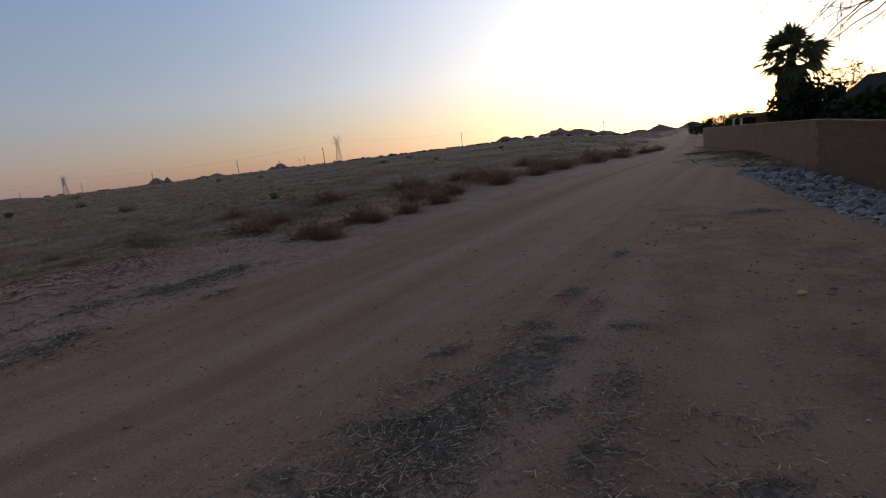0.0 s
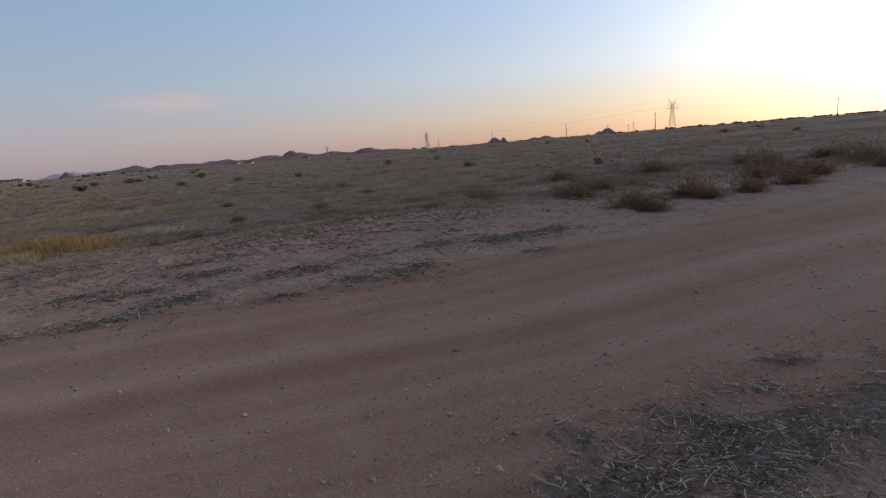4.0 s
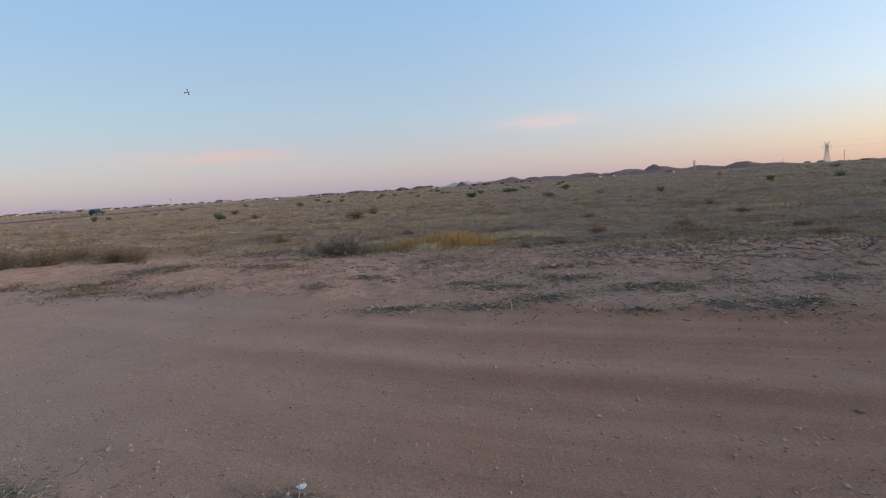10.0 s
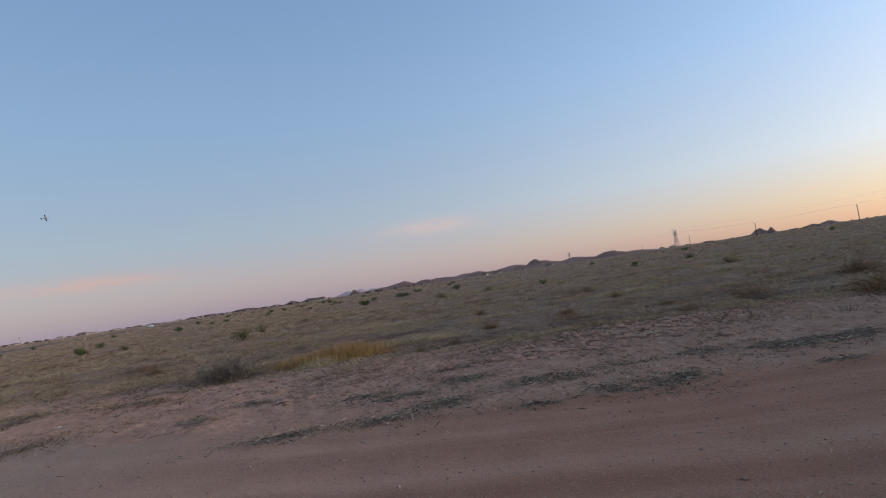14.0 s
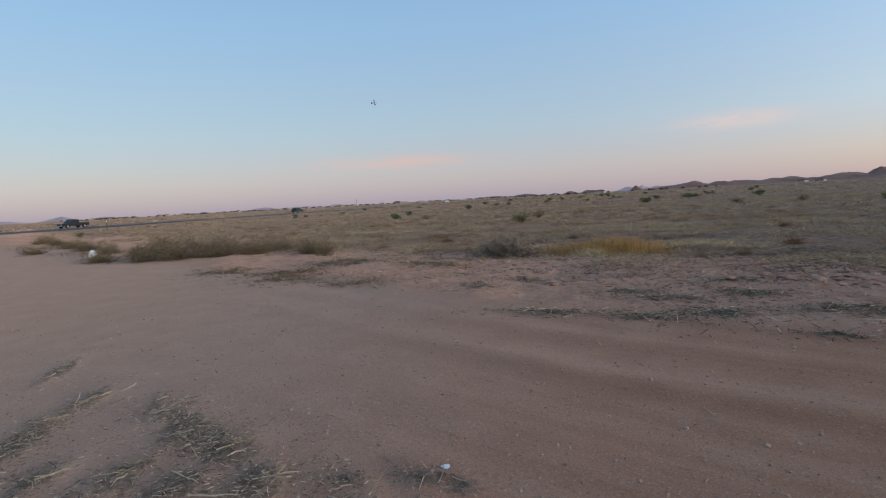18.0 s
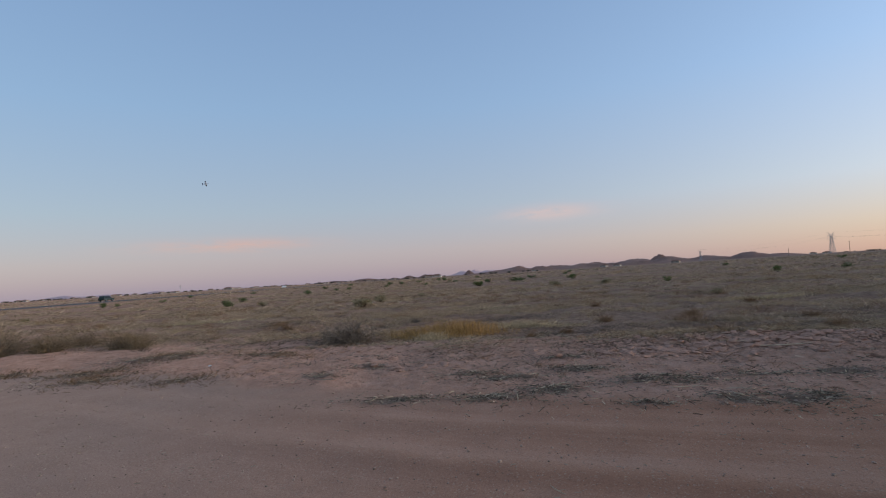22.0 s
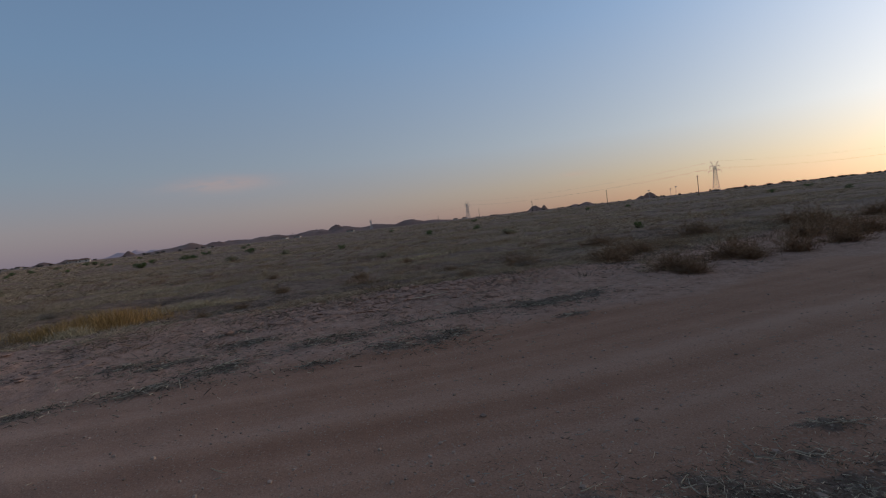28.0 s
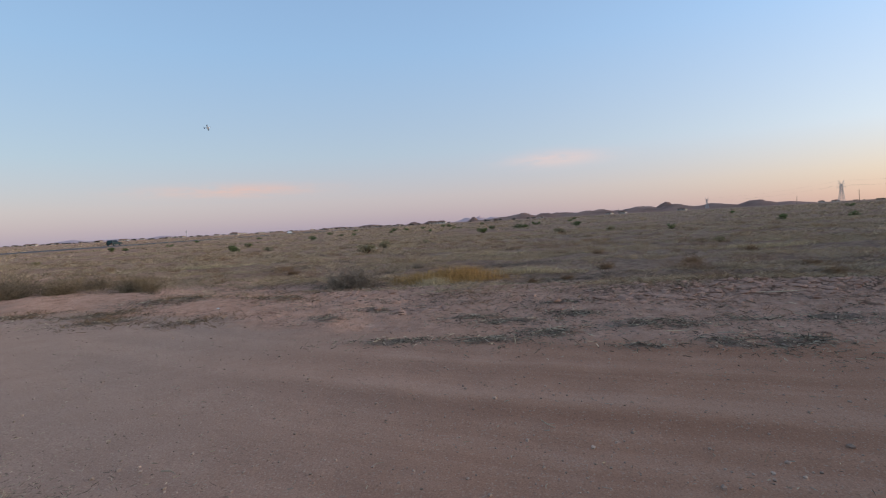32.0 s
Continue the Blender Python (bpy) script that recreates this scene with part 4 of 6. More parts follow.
garden_tree(-9.4, 38.0, 1.2, 3.7, 31, "dense dark green tree beside the palm")
garden_tree(-7.6, 37.0, 1.0, 2.9, 32, "dense dark green shrub below the palm")
garden_tree(-10.8, 36.0, 1.3, 3.0, 33, "dark bushy tree behind the block wall")
garden_tree(-9.8, 39.0, 1.4, 3.3, 36, "dark leafy tree beside the palm")
garden_tree(-11.9, 37.0, 1.4, 2.7, 37, "dark bushy tree behind the block wall")
garden_tree(-12.6, 29.0, 1.5, 2.5, 34, "dark bushy tree in front of the house")
garden_tree(-15.0, 28.0, 1.8, 2.9, 35, "dark bushy tree in front of the house")
for k, (a, d, r, h) in enumerate(((-4.0, 95, 2.6, 2.9), (-3.0, 110, 3.0, 3.2), (-2.1, 125, 3.0, 3.2), (-1.2, 140, 3.0, 3.1), (-5.0, 85, 2.2, 2.6), (-0.4, 160, 3.0, 3.0))):
    fall = -0.1 - height(*at(a, d))
    garden_tree(a, d, r, h + 0.6 * (fall - 1.2), 40 + k, "dark hedge tree against the sunset", -fall)


DARK_ROOF = material("dark_shingle", ((0.025, 0.019, 0.015), (0.05, 0.037, 0.03)), scale=0.6, fine=8.0, bump=0.5)


def wall_house():
    ob = thing("house", "dark-roofed single-storey house behind the block wall", "house", (*at(-21.4, 38.0), -0.6), -20)
    house_mesh_parts(ob, 11.0, 9.0, 2.3, 3.5, 0.92)
    next(c for c in ob.children if c.name.startswith("roof")).data.materials[0] = DARK_ROOF
    shed = thing("patio_cover", "low patio roof on pale posts behind the wall", "patio cover", (*at(-5.4, 62.0), -1.1), 10)
    part("roof", Shape().box((-2.2, -1.6, 2.35), (2.2, 1.6, 2.55)).box((-2.4, -1.8, 2.25), (2.4, 1.8, 2.36)).data(), ROOF, shed)
    for x, y in ((-1.9, -1.4), (1.9, -1.4), (-1.9, 1.4), (1.9, 1.4)):
        part("post", Shape().tube([(x, y, -0.2), (x, y, 2.3)], [0.1, 0.1], 8).data(), WHITE, shed)
    part("back_wall", Shape().box((0.2, 1.5, 0.0), (2.2, 1.65, 2.3)).data(), BLOCK, shed)


wall_house()

# ---------------------------------------------------------------- the paved road and its traffic
ASPHALT = material("worn_asphalt", ((0.075, 0.075, 0.078), (0.12, 0.118, 0.118)), scale=0.2, fine=12.0, bump=0.2, random_by="world")
LINE = material("road_line", ((0.5, 0.5, 0.48), (0.65, 0.65, 0.62)), scale=1.0, fine=10.0, bump=0.1)
ROAD_TURN = math.degrees(math.atan2(-0.095, -1.0))


def road_point(s, off=0.0):
    """s metres along the paved road from where it passes (-60, -108); off to its side."""
    a = radians(ROAD_TURN)
    return -60 + s * math.cos(a) - off * math.sin(a), -108 + s * math.sin(a) + off * math.cos(a)


def paved_road():
    v, f = [], []
    stations = [-400, -250, -150, -100, -60, -30, 0, 30, 60, 100, 150, 220, 300, 420, 600, 900, 1400, 2200]
    for s in stations:
        for off, z in ((-6.5, -0.25), (-5.2, 0.16), (0.0, 0.22), (5.2, 0.16), (6.5, -0.25)):
            v.append((*road_point(s, off), z))
    for i in range(len(stations) - 1):
        for j in range(4):
            k = i * 5 + j
            f.append((k, k + 5, k + 6, k + 1))
    ob = tagged(new("road", mesh_of("road", v, f, ASPHALT)), "grey two-lane paved road crossing behind the field", "road", kind="structure")
    for off in (-4.6, 4.6):
        v = []
        for s in stations:
            v += [(*road_point(s, off - 0.1), 0.183), (*road_point(s, off + 0.1), 0.183)]
        part("edge_line", (v, [(2 * i, 2 * i + 2, 2 * i + 3, 2 * i + 1) for i in range(len(stations) - 1)]), LINE, ob)


paved_road()
RUBBER = material("tyre_rubber", ((0.02, 0.02, 0.02), (0.03, 0.03, 0.03)), scale=3, fine=30, rough=0.8, bump=0.2)
CHROME = material("wheel_metal", ((0.4, 0.4, 0.41), (0.5, 0.5, 0.5)), scale=3, fine=20, rough=0.35, metal=0.8, bump=0.0)
LAMP_RED = material("red_lamp", ((0.3, 0.02, 0.02), (0.4, 0.03, 0.03)), scale=3, fine=20, rough=0.3, bump=0.0)
LAMP_CLEAR = material("clear_lamp", ((0.6, 0.6, 0.58), (0.7, 0.7, 0.68)), scale=3, fine=20, rough=0.2, bump=0.0)


def prism(profile, half, taper=0.0, level=1.0):
    """A solid from a side profile (x, z), widened to both sides and pulled in above the level."""
    s = Shape()
    n = len(profile)
    for sgn in (-1, 1):
        for x, z in profile:
            s.v.append((x, sgn * (half - (taper if z > level else 0.0)), z))
    s.f = [tuple(range(n)), tuple(range(2 * n - 1, n - 1, -1))] + [((i + 1) % n, i, n + i, n + (i + 1) % n) for i in range(n)]
    return s


def vehicle(kind, paint, label, s, off, turned):
    x, y = road_point(s, off)
    ob = thing(kind, label, kind.replace("_", " "), (x, y, 0.19), ROAD_TURN + turned)
    if kind == "pickup_truck":
        long, body, cabin = 2.85, ((-2.85, 0.45), (-2.85, 1.05), (-0.75, 1.08), (0.95, 1.08), (2.6, 1.0), (2.85, 0.85), (2.85, 0.42)), ((-0.85, 1.06), (-0.7, 1.72), (0.55, 1.74), (1.25, 1.06))
    elif kind == "suv":
        long, body, cabin = 2.35, ((-2.35, 0.42), (-2.38, 1.0), (0.9, 1.05), (2.15, 0.95), (2.35, 0.75), (2.35, 0.4)), ((-2.3, 1.0), (-2.0, 1.7), (0.2, 1.72), (1.0, 1.04))
    else:
        long, body, cabin = 2.3, ((-2.3, 0.38), (-2.3, 0.9), (-1.5, 0.95), (1.0, 0.93), (2.1, 0.8), (2.3, 0.62), (2.3, 0.35)), ((-1.7, 0.93), (-0.9, 1.42), (0.3, 1.44), (1.15, 0.92))
    part("body", prism(body, 0.93).data(), paint, ob)
    part("cabin", prism(cabin, 0.88, 0.14, 1.3).data(), paint, ob)
    inner = [(px * 0.88 + 0.01, pz - 0.09 if pz > 1.3 else pz + 0.04) for px, pz in cabin]
    part("window", prism(inner, 0.895, 0.135, 1.25).data(), GLASS, ob, "dark side glass")
    for wx in (-long * 0.62, long * 0.62):
        for sgn in (-1, 1):
            w = part("wheel", Shape().tube([(0, -0.12, 0), (0, 0.12, 0)], [0.36, 0.36], 16).data(), RUBBER, ob, m=pose(wx, sgn * 0.86, 0.36))
            part("rim", Shape().tube([(0, sgn * 0.122 - 0.02, 0), (0, sgn * 0.122 + 0.02, 0)], [0.2, 0.18], 12).data(), CHROME, w)
    for sgn in (-1, 1):
        part("headlight", Shape().box((long - 0.08, sgn * 0.68 - 0.16, 0.66), (long + 0.02, sgn * 0.68 + 0.16, 0.8)).data(), LAMP_CLEAR, ob)
        part("tail_light", Shape().box((-long - 0.02, sgn * 0.78 - 0.1, 0.68), (-long + 0.06, sgn * 0.78 + 0.1, 0.9)).data(), LAMP_RED, ob)
    part("bumper", Shape().box((long - 0.05, -0.85, 0.42), (long + 0.08, 0.85, 0.58)).data(), CHROME if kind == "pickup_truck" else paint, ob)


def paint(name, c):
    return material(name, (c, tuple(min(1, v * 1.1) for v in c)), scale=1.0, fine=40.0, rough=0.3, bump=0.0)


BLACK_PAINT, GREEN_PAINT, WHITE_PAINT = paint("black_paint", (0.025, 0.026, 0.028)), paint("dark_green_paint", (0.03, 0.05, 0.045)), paint("white_car_paint", (0.7, 0.7, 0.69))
vehicle("pickup_truck", BLACK_PAINT, "black pickup truck on the paved road", 10.0, 2.4, 180)
vehicle("suv", GREEN_PAINT, "dark green sport utility car on the paved road", 91.0, 2.4, 0)
vehicle("white_car", WHITE_PAINT, "small white car on the paved road", 250.0, -2.4, 180)


def roadside():
    # made-up white box, standing in for a tiny white-orange spot like a car's headlight
    box = thing("utility_box", "small white box standing in for a bright spot beside the paved road", "utility box", (*at(155.7, 104.0), -0.1), 20)
    part("cabinet", Shape().box((-0.45, -0.3, 0.0), (0.45, 0.3, 0.9)).data(), WHITE, box)
    part("lid", Shape().box((-0.5, -0.35, 0.9), (0.5, 0.35, 0.97)).data(), WHITE, box)
    post = thing("marker_post", "thin pale marker post at the field's edge", "post", (*at(145.4, 100.0), -0.1))
    part("stake", Shape().box((-0.06, -0.03, 0), (0.06, 0.03, 1.5)).data(), POLE_WOOD, post)
    part("reflector", Shape().box((-0.07, -0.04, 1.25), (0.07, 0.04, 1.45)).data(), WHITE, post)
    mast = thing("radio_mast", "slim mast in the distant town", "mast", (*at(122.3, 1300), 0))
    part("post", Shape().tube([(0, 0, 0), (0, 0, 15)], [0.6, 0.35], 6).data(), STEEL, mast)
    part("top", Shape().tube([(0, 0, 11), (0, 0, 15)], [1.3, 1.3], 8).data(), STEEL, mast)


roadside()

# ---------------------------------------------------------------- plants of the field

def grass_material(name, tans, greens, greys):
    """Dry grass: straw, olive and grey patches over the land, and every blade a little different."""
    m = bpy.data.materials.new(name)
    m.use_nodes = True
    n = Nodes(m.node_tree)
    place = n.add("NewGeometry").outputs["Position"]
    blade = n.add("NewGeometry").outputs["Random Per Island"]
    long = n.add("Mapping", {"Vector": place, "Scale": (1.0, 0.4, 1.0)}).outputs[0]
    patch, small = n.noise(long, 0.16, 4.0), n.noise(long, 1.1, 3.0)
    which = n.math("ADD", n.math("MULTIPLY", patch, 0.75), n.math("MULTIPLY", small, 0.35))
    which = n.math("ADD", which, n.math("MULTIPLY", blade, 0.16))
    colour = n.ramp(which, ((0.49, greys), (0.56, tans), (0.64, greens), (0.72, greens), (0.79, tans)))
    v = n.math("MULTIPLY_ADD", n.math("FRACT", n.math("MULTIPLY", blade, 37.0)), 0.95)
    v.node.inputs[2].default_value = 0.54
    colour = n.add("HueSaturation", {"Color": colour, "Value": v}).outputs[0]
    b = n.add("BsdfPrincipled", {"Base Color": colour, "Roughness": 0.85})
    b.inputs["Specular IOR Level"].default_value = 0.04
    t = n.add("BsdfTranslucent", {"Color": colour})
    n.add("OutputMaterial", {"Surface": n.add("MixShader", {0: 0.07, 1: b, 2: t})})
    return m


DRY_GRASS = grass_material("dry_grass", (0.54, 0.388, 0.252), (0.345, 0.25, 0.153), (0.20, 0.142, 0.105))
GOLD_GRASS = grass_material("golden_grass", (0.48, 0.27, 0.10), (0.44, 0.265, 0.10), (0.48, 0.33, 0.15))
STRAW = grass_material("pale_straw", (0.56, 0.42, 0.265), (0.48, 0.37, 0.22), (0.48, 0.38, 0.26))
BROWN_STEM = grass_material("brown_stems", (0.28, 0.165, 0.092), (0.235, 0.142, 0.08), (0.20, 0.128, 0.08))
DEAD_STEM = grass_material("dead_stems", (0.20, 0.145, 0.105), (0.17, 0.124, 0.09), (0.13, 0.095, 0.072))
GREY_STEM = grass_material("grey_stems", (0.30, 0.23, 0.17), (0.25, 0.19, 0.14), (0.22, 0.168, 0.125))
OLIVE_STEM = grass_material("olive_stems", (0.29, 0.205, 0.125), (0.24, 0.172, 0.102), (0.19, 0.138, 0.095))
WEED = grass_material("bank_weed", (0.17, 0.122, 0.07), (0.13, 0.108, 0.056), (0.14, 0.1, 0.065))
GREEN_LEAF = material("bush_leaf", ((0.10, 0.125, 0.045), (0.17, 0.20, 0.075)), scale=2.0, fine=20.0, bump=0.1, random_by="island", spread=0.4, translucent=0.2)
OLIVE_LEAF = material("olive_leaf", ((0.24, 0.20, 0.11), (0.34, 0.285, 0.165)), scale=2.0, fine=20.0, bump=0.1, random_by="island", spread=0.4, translucent=0.2)


def blades_mesh(name, base, tip, wide, mat, rng):
    """Many tapered blades at once, from arrays of their feet and tips."""
    n = len(base)
    d = tip - base
    side = np.cross(d, rng.normal(size=(n, 3)))
    side *= (wide / 2 / (np.linalg.norm(side, axis=1) + 1e-9))[:, None]
    mid = base + d * 0.55
    mid[:, 2] += np.abs(d[:, 2]) * 0.12
    co = np.stack([base - side, base + side, mid + side * 0.75, mid - side * 0.75, tip], 1).reshape(-1, 3)
    k = np.arange(n)[:, None] * 5
    quads, tris = (k + [0, 1, 2, 3]), (k + [3, 2, 4])
    me = bpy.data.meshes.new(name)
    me.vertices.add(len(co))
    me.vertices.foreach_set("co", co.ravel())
    me.loops.add(n * 7)
    me.loops.foreach_set("vertex_index", np.concatenate([quads, tris], 1).ravel())
    me.polygons.add(n * 2)
    starts = (np.arange(n)[:, None] * 7 + [0, 4]).ravel()
    me.polygons.foreach_set("loop_start", starts)
    me.update(calc_edges=True)
    me.materials.append(mat)
    return me


def tufts(name, label, centres, blades, high, wide, spread, mat, seed, lean=0.5):
    """Grass tufts at the centres (x, y), each of several blades."""
    rng = np.random.RandomState(seed)
    n = len(centres)
    size = rng.uniform(0.55, 1.25, n)
    c = np.repeat(centres, blades, 0)
    sz = np.repeat(size, blades)
    foot = c + rng.normal(size=c.shape) * spread * sz[:, None]
    z = ground_height(foot[:, 0], foot[:, 1])
    base = np.column_stack([foot, z - 0.01])
    tall = high * sz * rng.uniform(0.5, 1.15, len(c))
    out = (foot - c) * 0.8 + rng.normal(size=c.shape) * (tall * lean)[:, None]
    tip = base + np.column_stack([out, tall])
    me = blades_mesh(name, base, tip, wide * rng.uniform(0.6, 1.4, len(c)), mat, rng)
    return tagged(new(name, me), label, "grass", kind="stuff")


def scatter(count, lo, hi, near, far, rng, power=1.0):
    """Random places in the field between two azimuths and two distances."""
    a = np.radians(rng.uniform(lo, hi, count))
    r = near + (far - near) * rng.uniform(0, 1, count) ** power
    return np.column_stack([-np.sin(a) * r, np.cos(a) * r])


def grassland():
    rng = np.random.RandomState(77)

    def in_field(p, edge, patch_scale, keep):
        x, y = p[:, 0], p[:, 1]
        u = road_edge(y) - x
        along = value_noise(x * 1.0, y * 0.4, patch_scale, 90) + 0.7 * value_noise(x, y * 0.6, patch_scale * 2.7, 91)
        south = y > -96 + 0.095 * (x + 60)
        return p[(u + 2.2 * value_noise(x, y, 0.22, 92) + 1.2 * value_noise(x, y, 0.8, 93) > edge + rng.normal(0, 0.7, len(p))) & (along > keep - 0.2 - rng.uniform(0, 0.28, len(p))) & south]
    near = in_field(scatter(34000, 14, 166, 7, 34, rng, 0.8), 5.2, 0.6, 0.5)
    tufts("dry_grass", "low dry tan and olive grass of the desert field", near, 15, 0.12, 0.007, 0.12, DRY_GRASS, 1, 1.1)
    middle = in_field(scatter(32000, 1, 168, 30, 85, rng, 0.8), 5.0, 0.3, 0.5)
    tufts("dry_grass", "low dry tan and olive grass further out in the field", middle, 9, 0.16, 0.028, 0.22, DRY_GRASS, 2, 1.1)
    far = in_field(scatter(20000, -2, 168, 80, 230, rng, 0.9), 6.0, 0.12, 0.5)
    tufts("dry_grass", "dry tan grass far out in the field", far, 6, 0.26, 0.08, 0.5, DRY_GRASS, 3, 0.9)
    last = in_field(scatter(14000, -2, 168, 220, 620, rng, 1.0), 8.0, 0.04, 0.4)
    tufts("dry_grass", "dry tan grass at the field's far end", last, 5, 0.34, 0.25, 1.2, DRY_GRASS, 4, 0.9)
    beyond = scatter(2200, 100, 168, 130, 600, rng, 1.0)
    beyond = beyond[beyond[:, 1] < -122 + 0.095 * (beyond[:, 0] + 60)]
    tufts("dry_grass", "dry tan grass beyond the paved road", beyond, 5, 0.34, 0.22, 1.0, DRY_GRASS, 5, 0.9)
    # dark dead growth lying flat in broken strips just past the verge
    p = scatter(9500, 30, 116, 9, 32, rng, 0.7)
    u = road_edge(p[:, 1]) - p[:, 0]
    strip = value_noise(p[:, 0] * 1.0, p[:, 1] * 0.35, 0.9, 140) + 0.5 * value_noise(p[:, 0], p[:, 1], 1.6, 141)
    p = p[(u > 4.6) & (u < 15.0) & (strip > 0.12)]
    tufts("dead_growth", "flattened dark dead growth in strips beyond the verge", p, 12, 0.07, 0.008, 0.13, DEAD_STEM, 9, 1.5)
    # scattered taller tufts that stand out of the low grass
    p = in_field(scatter(1500, 25, 150, 12, 70, rng, 0.8), 5.0, 0.25, 0.2)
    tufts("grass_tufts", "taller tan grass tufts standing out of the low grass", p, 34, 0.22, 0.008, 0.09, DRY_GRASS, 10, 0.6)
    p = in_field(scatter(420, 25, 150, 13, 60, rng, 0.8), 5.5, 0.2, -0.2)
    tufts("brown_tufts", "rounded low brown tufts of dead weeds in the field", p, 90, 0.26, 0.006, 0.16, BROWN_STEM, 16, 0.6)
    p = in_field(scatter(700, 25, 150, 12, 80, rng, 0.8), 4.0, 0.25, 0.0)
    tufts("pale_tufts", "pale straw tufts standing in the dry field", in_field(scatter(1500, 25, 150, 12, 75, rng, 0.9), 5.5, 0.25, 0.3), 34, 0.15, 0.006, 0.11, STRAW, 12, 0.8)
    tufts("dead_tufts", "small dark dead tufts in the dry field", p, 30, 0.16, 0.010, 0.12, DEAD_STEM, 11, 0.8)
    # straw lying pale on the ground in streaks
    pale = in_field(scatter(5200, 20, 160, 10, 75, rng, 0.9), 5.0, 0.16, 0.75)
    tufts("straw", "pale flattened straw in streaks across the field", pale, 24, 0.07, 0.008, 0.24, STRAW, 6, 2.2)
    # thin growth on the verge
    p = scatter(900, 20, 160, 6, 26, rng, 0.8)
    u = road_edge(p[:, 1]) - p[:, 0]
    verge = p[(u > 1.2) & (u < 5.2) & (value_noise(p[:, 0], p[:, 1], 0.7, 95) > 0.25)]
    tufts("verge_weeds", "sparse grey dead weeds along the verge of the track", verge, 12, 0.08, 0.008, 0.12, GREY_STEM, 7, 1.3)
    # short brown weeds growing in the bare strip between the track and the field
    p = scatter(5200, 35, 152, 7.5, 30, rng, 0.9)
    u = road_edge(p[:, 1]) - p[:, 0]
    patch = value_noise(p[:, 0], p[:, 1] * 0.5, 0.55, 145) + 0.6 * value_noise(p[:, 0], p[:, 1], 1.5, 146)
    p = p[(u > 1.0) & (u < 8.5) & (patch > 0.75 - 0.1 * u + rng.uniform(-0.2, 0.2, len(p)))]
    half = len(p) // 2
    tufts("verge_growth", "short brown dead weeds in patches on the bare verge", p[:half], 13, 0.09, 0.008, 0.13, BROWN_STEM, 13, 1.1)
    tufts("verge_growth", "flattened dark dead weeds in patches on the bare verge", p[half:], 13, 0.06, 0.009, 0.15, DEAD_STEM, 14, 1.6)
    # weeds among the litter beside the track's bend
    weedy = np.array([(cx, cy) for cx, cy, *_ in VERGE_LITTER if cy < -5.0])
    p = np.repeat(weedy, 40, 0) + rng.normal(size=(40 * len(weedy), 2)) * (0.35, 0.55)
    tufts("litter_weeds", "olive brown weeds growing through the litter", p, 14, 0.085, 0.007, 0.10, BROWN_STEM, 15, 1.0)
    # weeds on the bank below the wall
    x, y = rng.uniform(-2.2, 4.0, 3000), rng.uniform(19.0, 64.0, 3000)
    bank = np.column_stack([x, y])
    wall_x = 3.3 - 0.0575 * (y - 19.2)
    keep = (x > road_right(y) + 0.2) & (x < wall_x - 0.15) & (value_noise(x, y, 0.35, 97) + 0.5 * rng.normal(size=len(x)) > 0.12)
    tufts("bank_weeds", "low dark green and brown weeds below the wall", bank[keep], 14, 0.12, 0.010, 0.16, WEED, 8, 0.9)


grassland()


def shrub_meshes(seed, stems, mat):
    """A dry shrub one metre wide: woody stems, leaning one way more than another, that fork into fine twigs."""
    rng = np.random.RandomState(seed)
    a, lean = rng.uniform(0, 2 * np.pi, stems), np.abs(rng.normal(0.7, 0.45, stems))
    long = np.clip(rng.gamma(5.0, 0.085, stems), 0.12, 0.75) * (1 + 0.35 * np.cos(a - seed))
    way = np.column_stack([np.cos(a) * np.sin(lean), np.sin(a) * np.sin(lean), np.cos(lean)])
    way[:, :2] += 0.25 * np.array([np.cos(seed * 2.0), np.sin(seed * 2.0)])
    foot = np.column_stack([rng.normal(0, 0.12, stems), rng.normal(0, 0.12, stems), np.full(stems, -0.03)])
    tip = foot + way * long[:, None]
    tip[:, 2] = np.maximum(tip[:, 2], 0.03)
    wood = blades_mesh("wood", foot, tip, rng.uniform(0.006, 0.012, stems), mat, rng)
    per = 24
    t = rng.uniform(0.25, 1.05, stems * per)[:, None]
    base = np.repeat(foot, per, 0) * (1 - t) + np.repeat(tip, per, 0) * t
    base[:, 2] += 0.02
    out = np.repeat(way, per, 0) * 0.5 + rng.normal(0, 0.6, (stems * per, 3))
    end = base + out * rng.uniform(0.04, 0.15, stems * per)[:, None]
    end[:, 2] = np.maximum(end[:, 2], 0.01)
    fine = blades_mesh("foliage", base, end, rng.uniform(0.004, 0.010, stems * per), mat, rng)
    return wood, fine


def make_shrub(name, label, meshes, place, turn, size, tall, group):
    ob = thing(name, label, "shrub", place, turn, group)
    ob.scale = (size, size, tall)
    part("wood", meshes[0], None, ob)
    part("foliage", meshes[1], None, ob)
    return ob


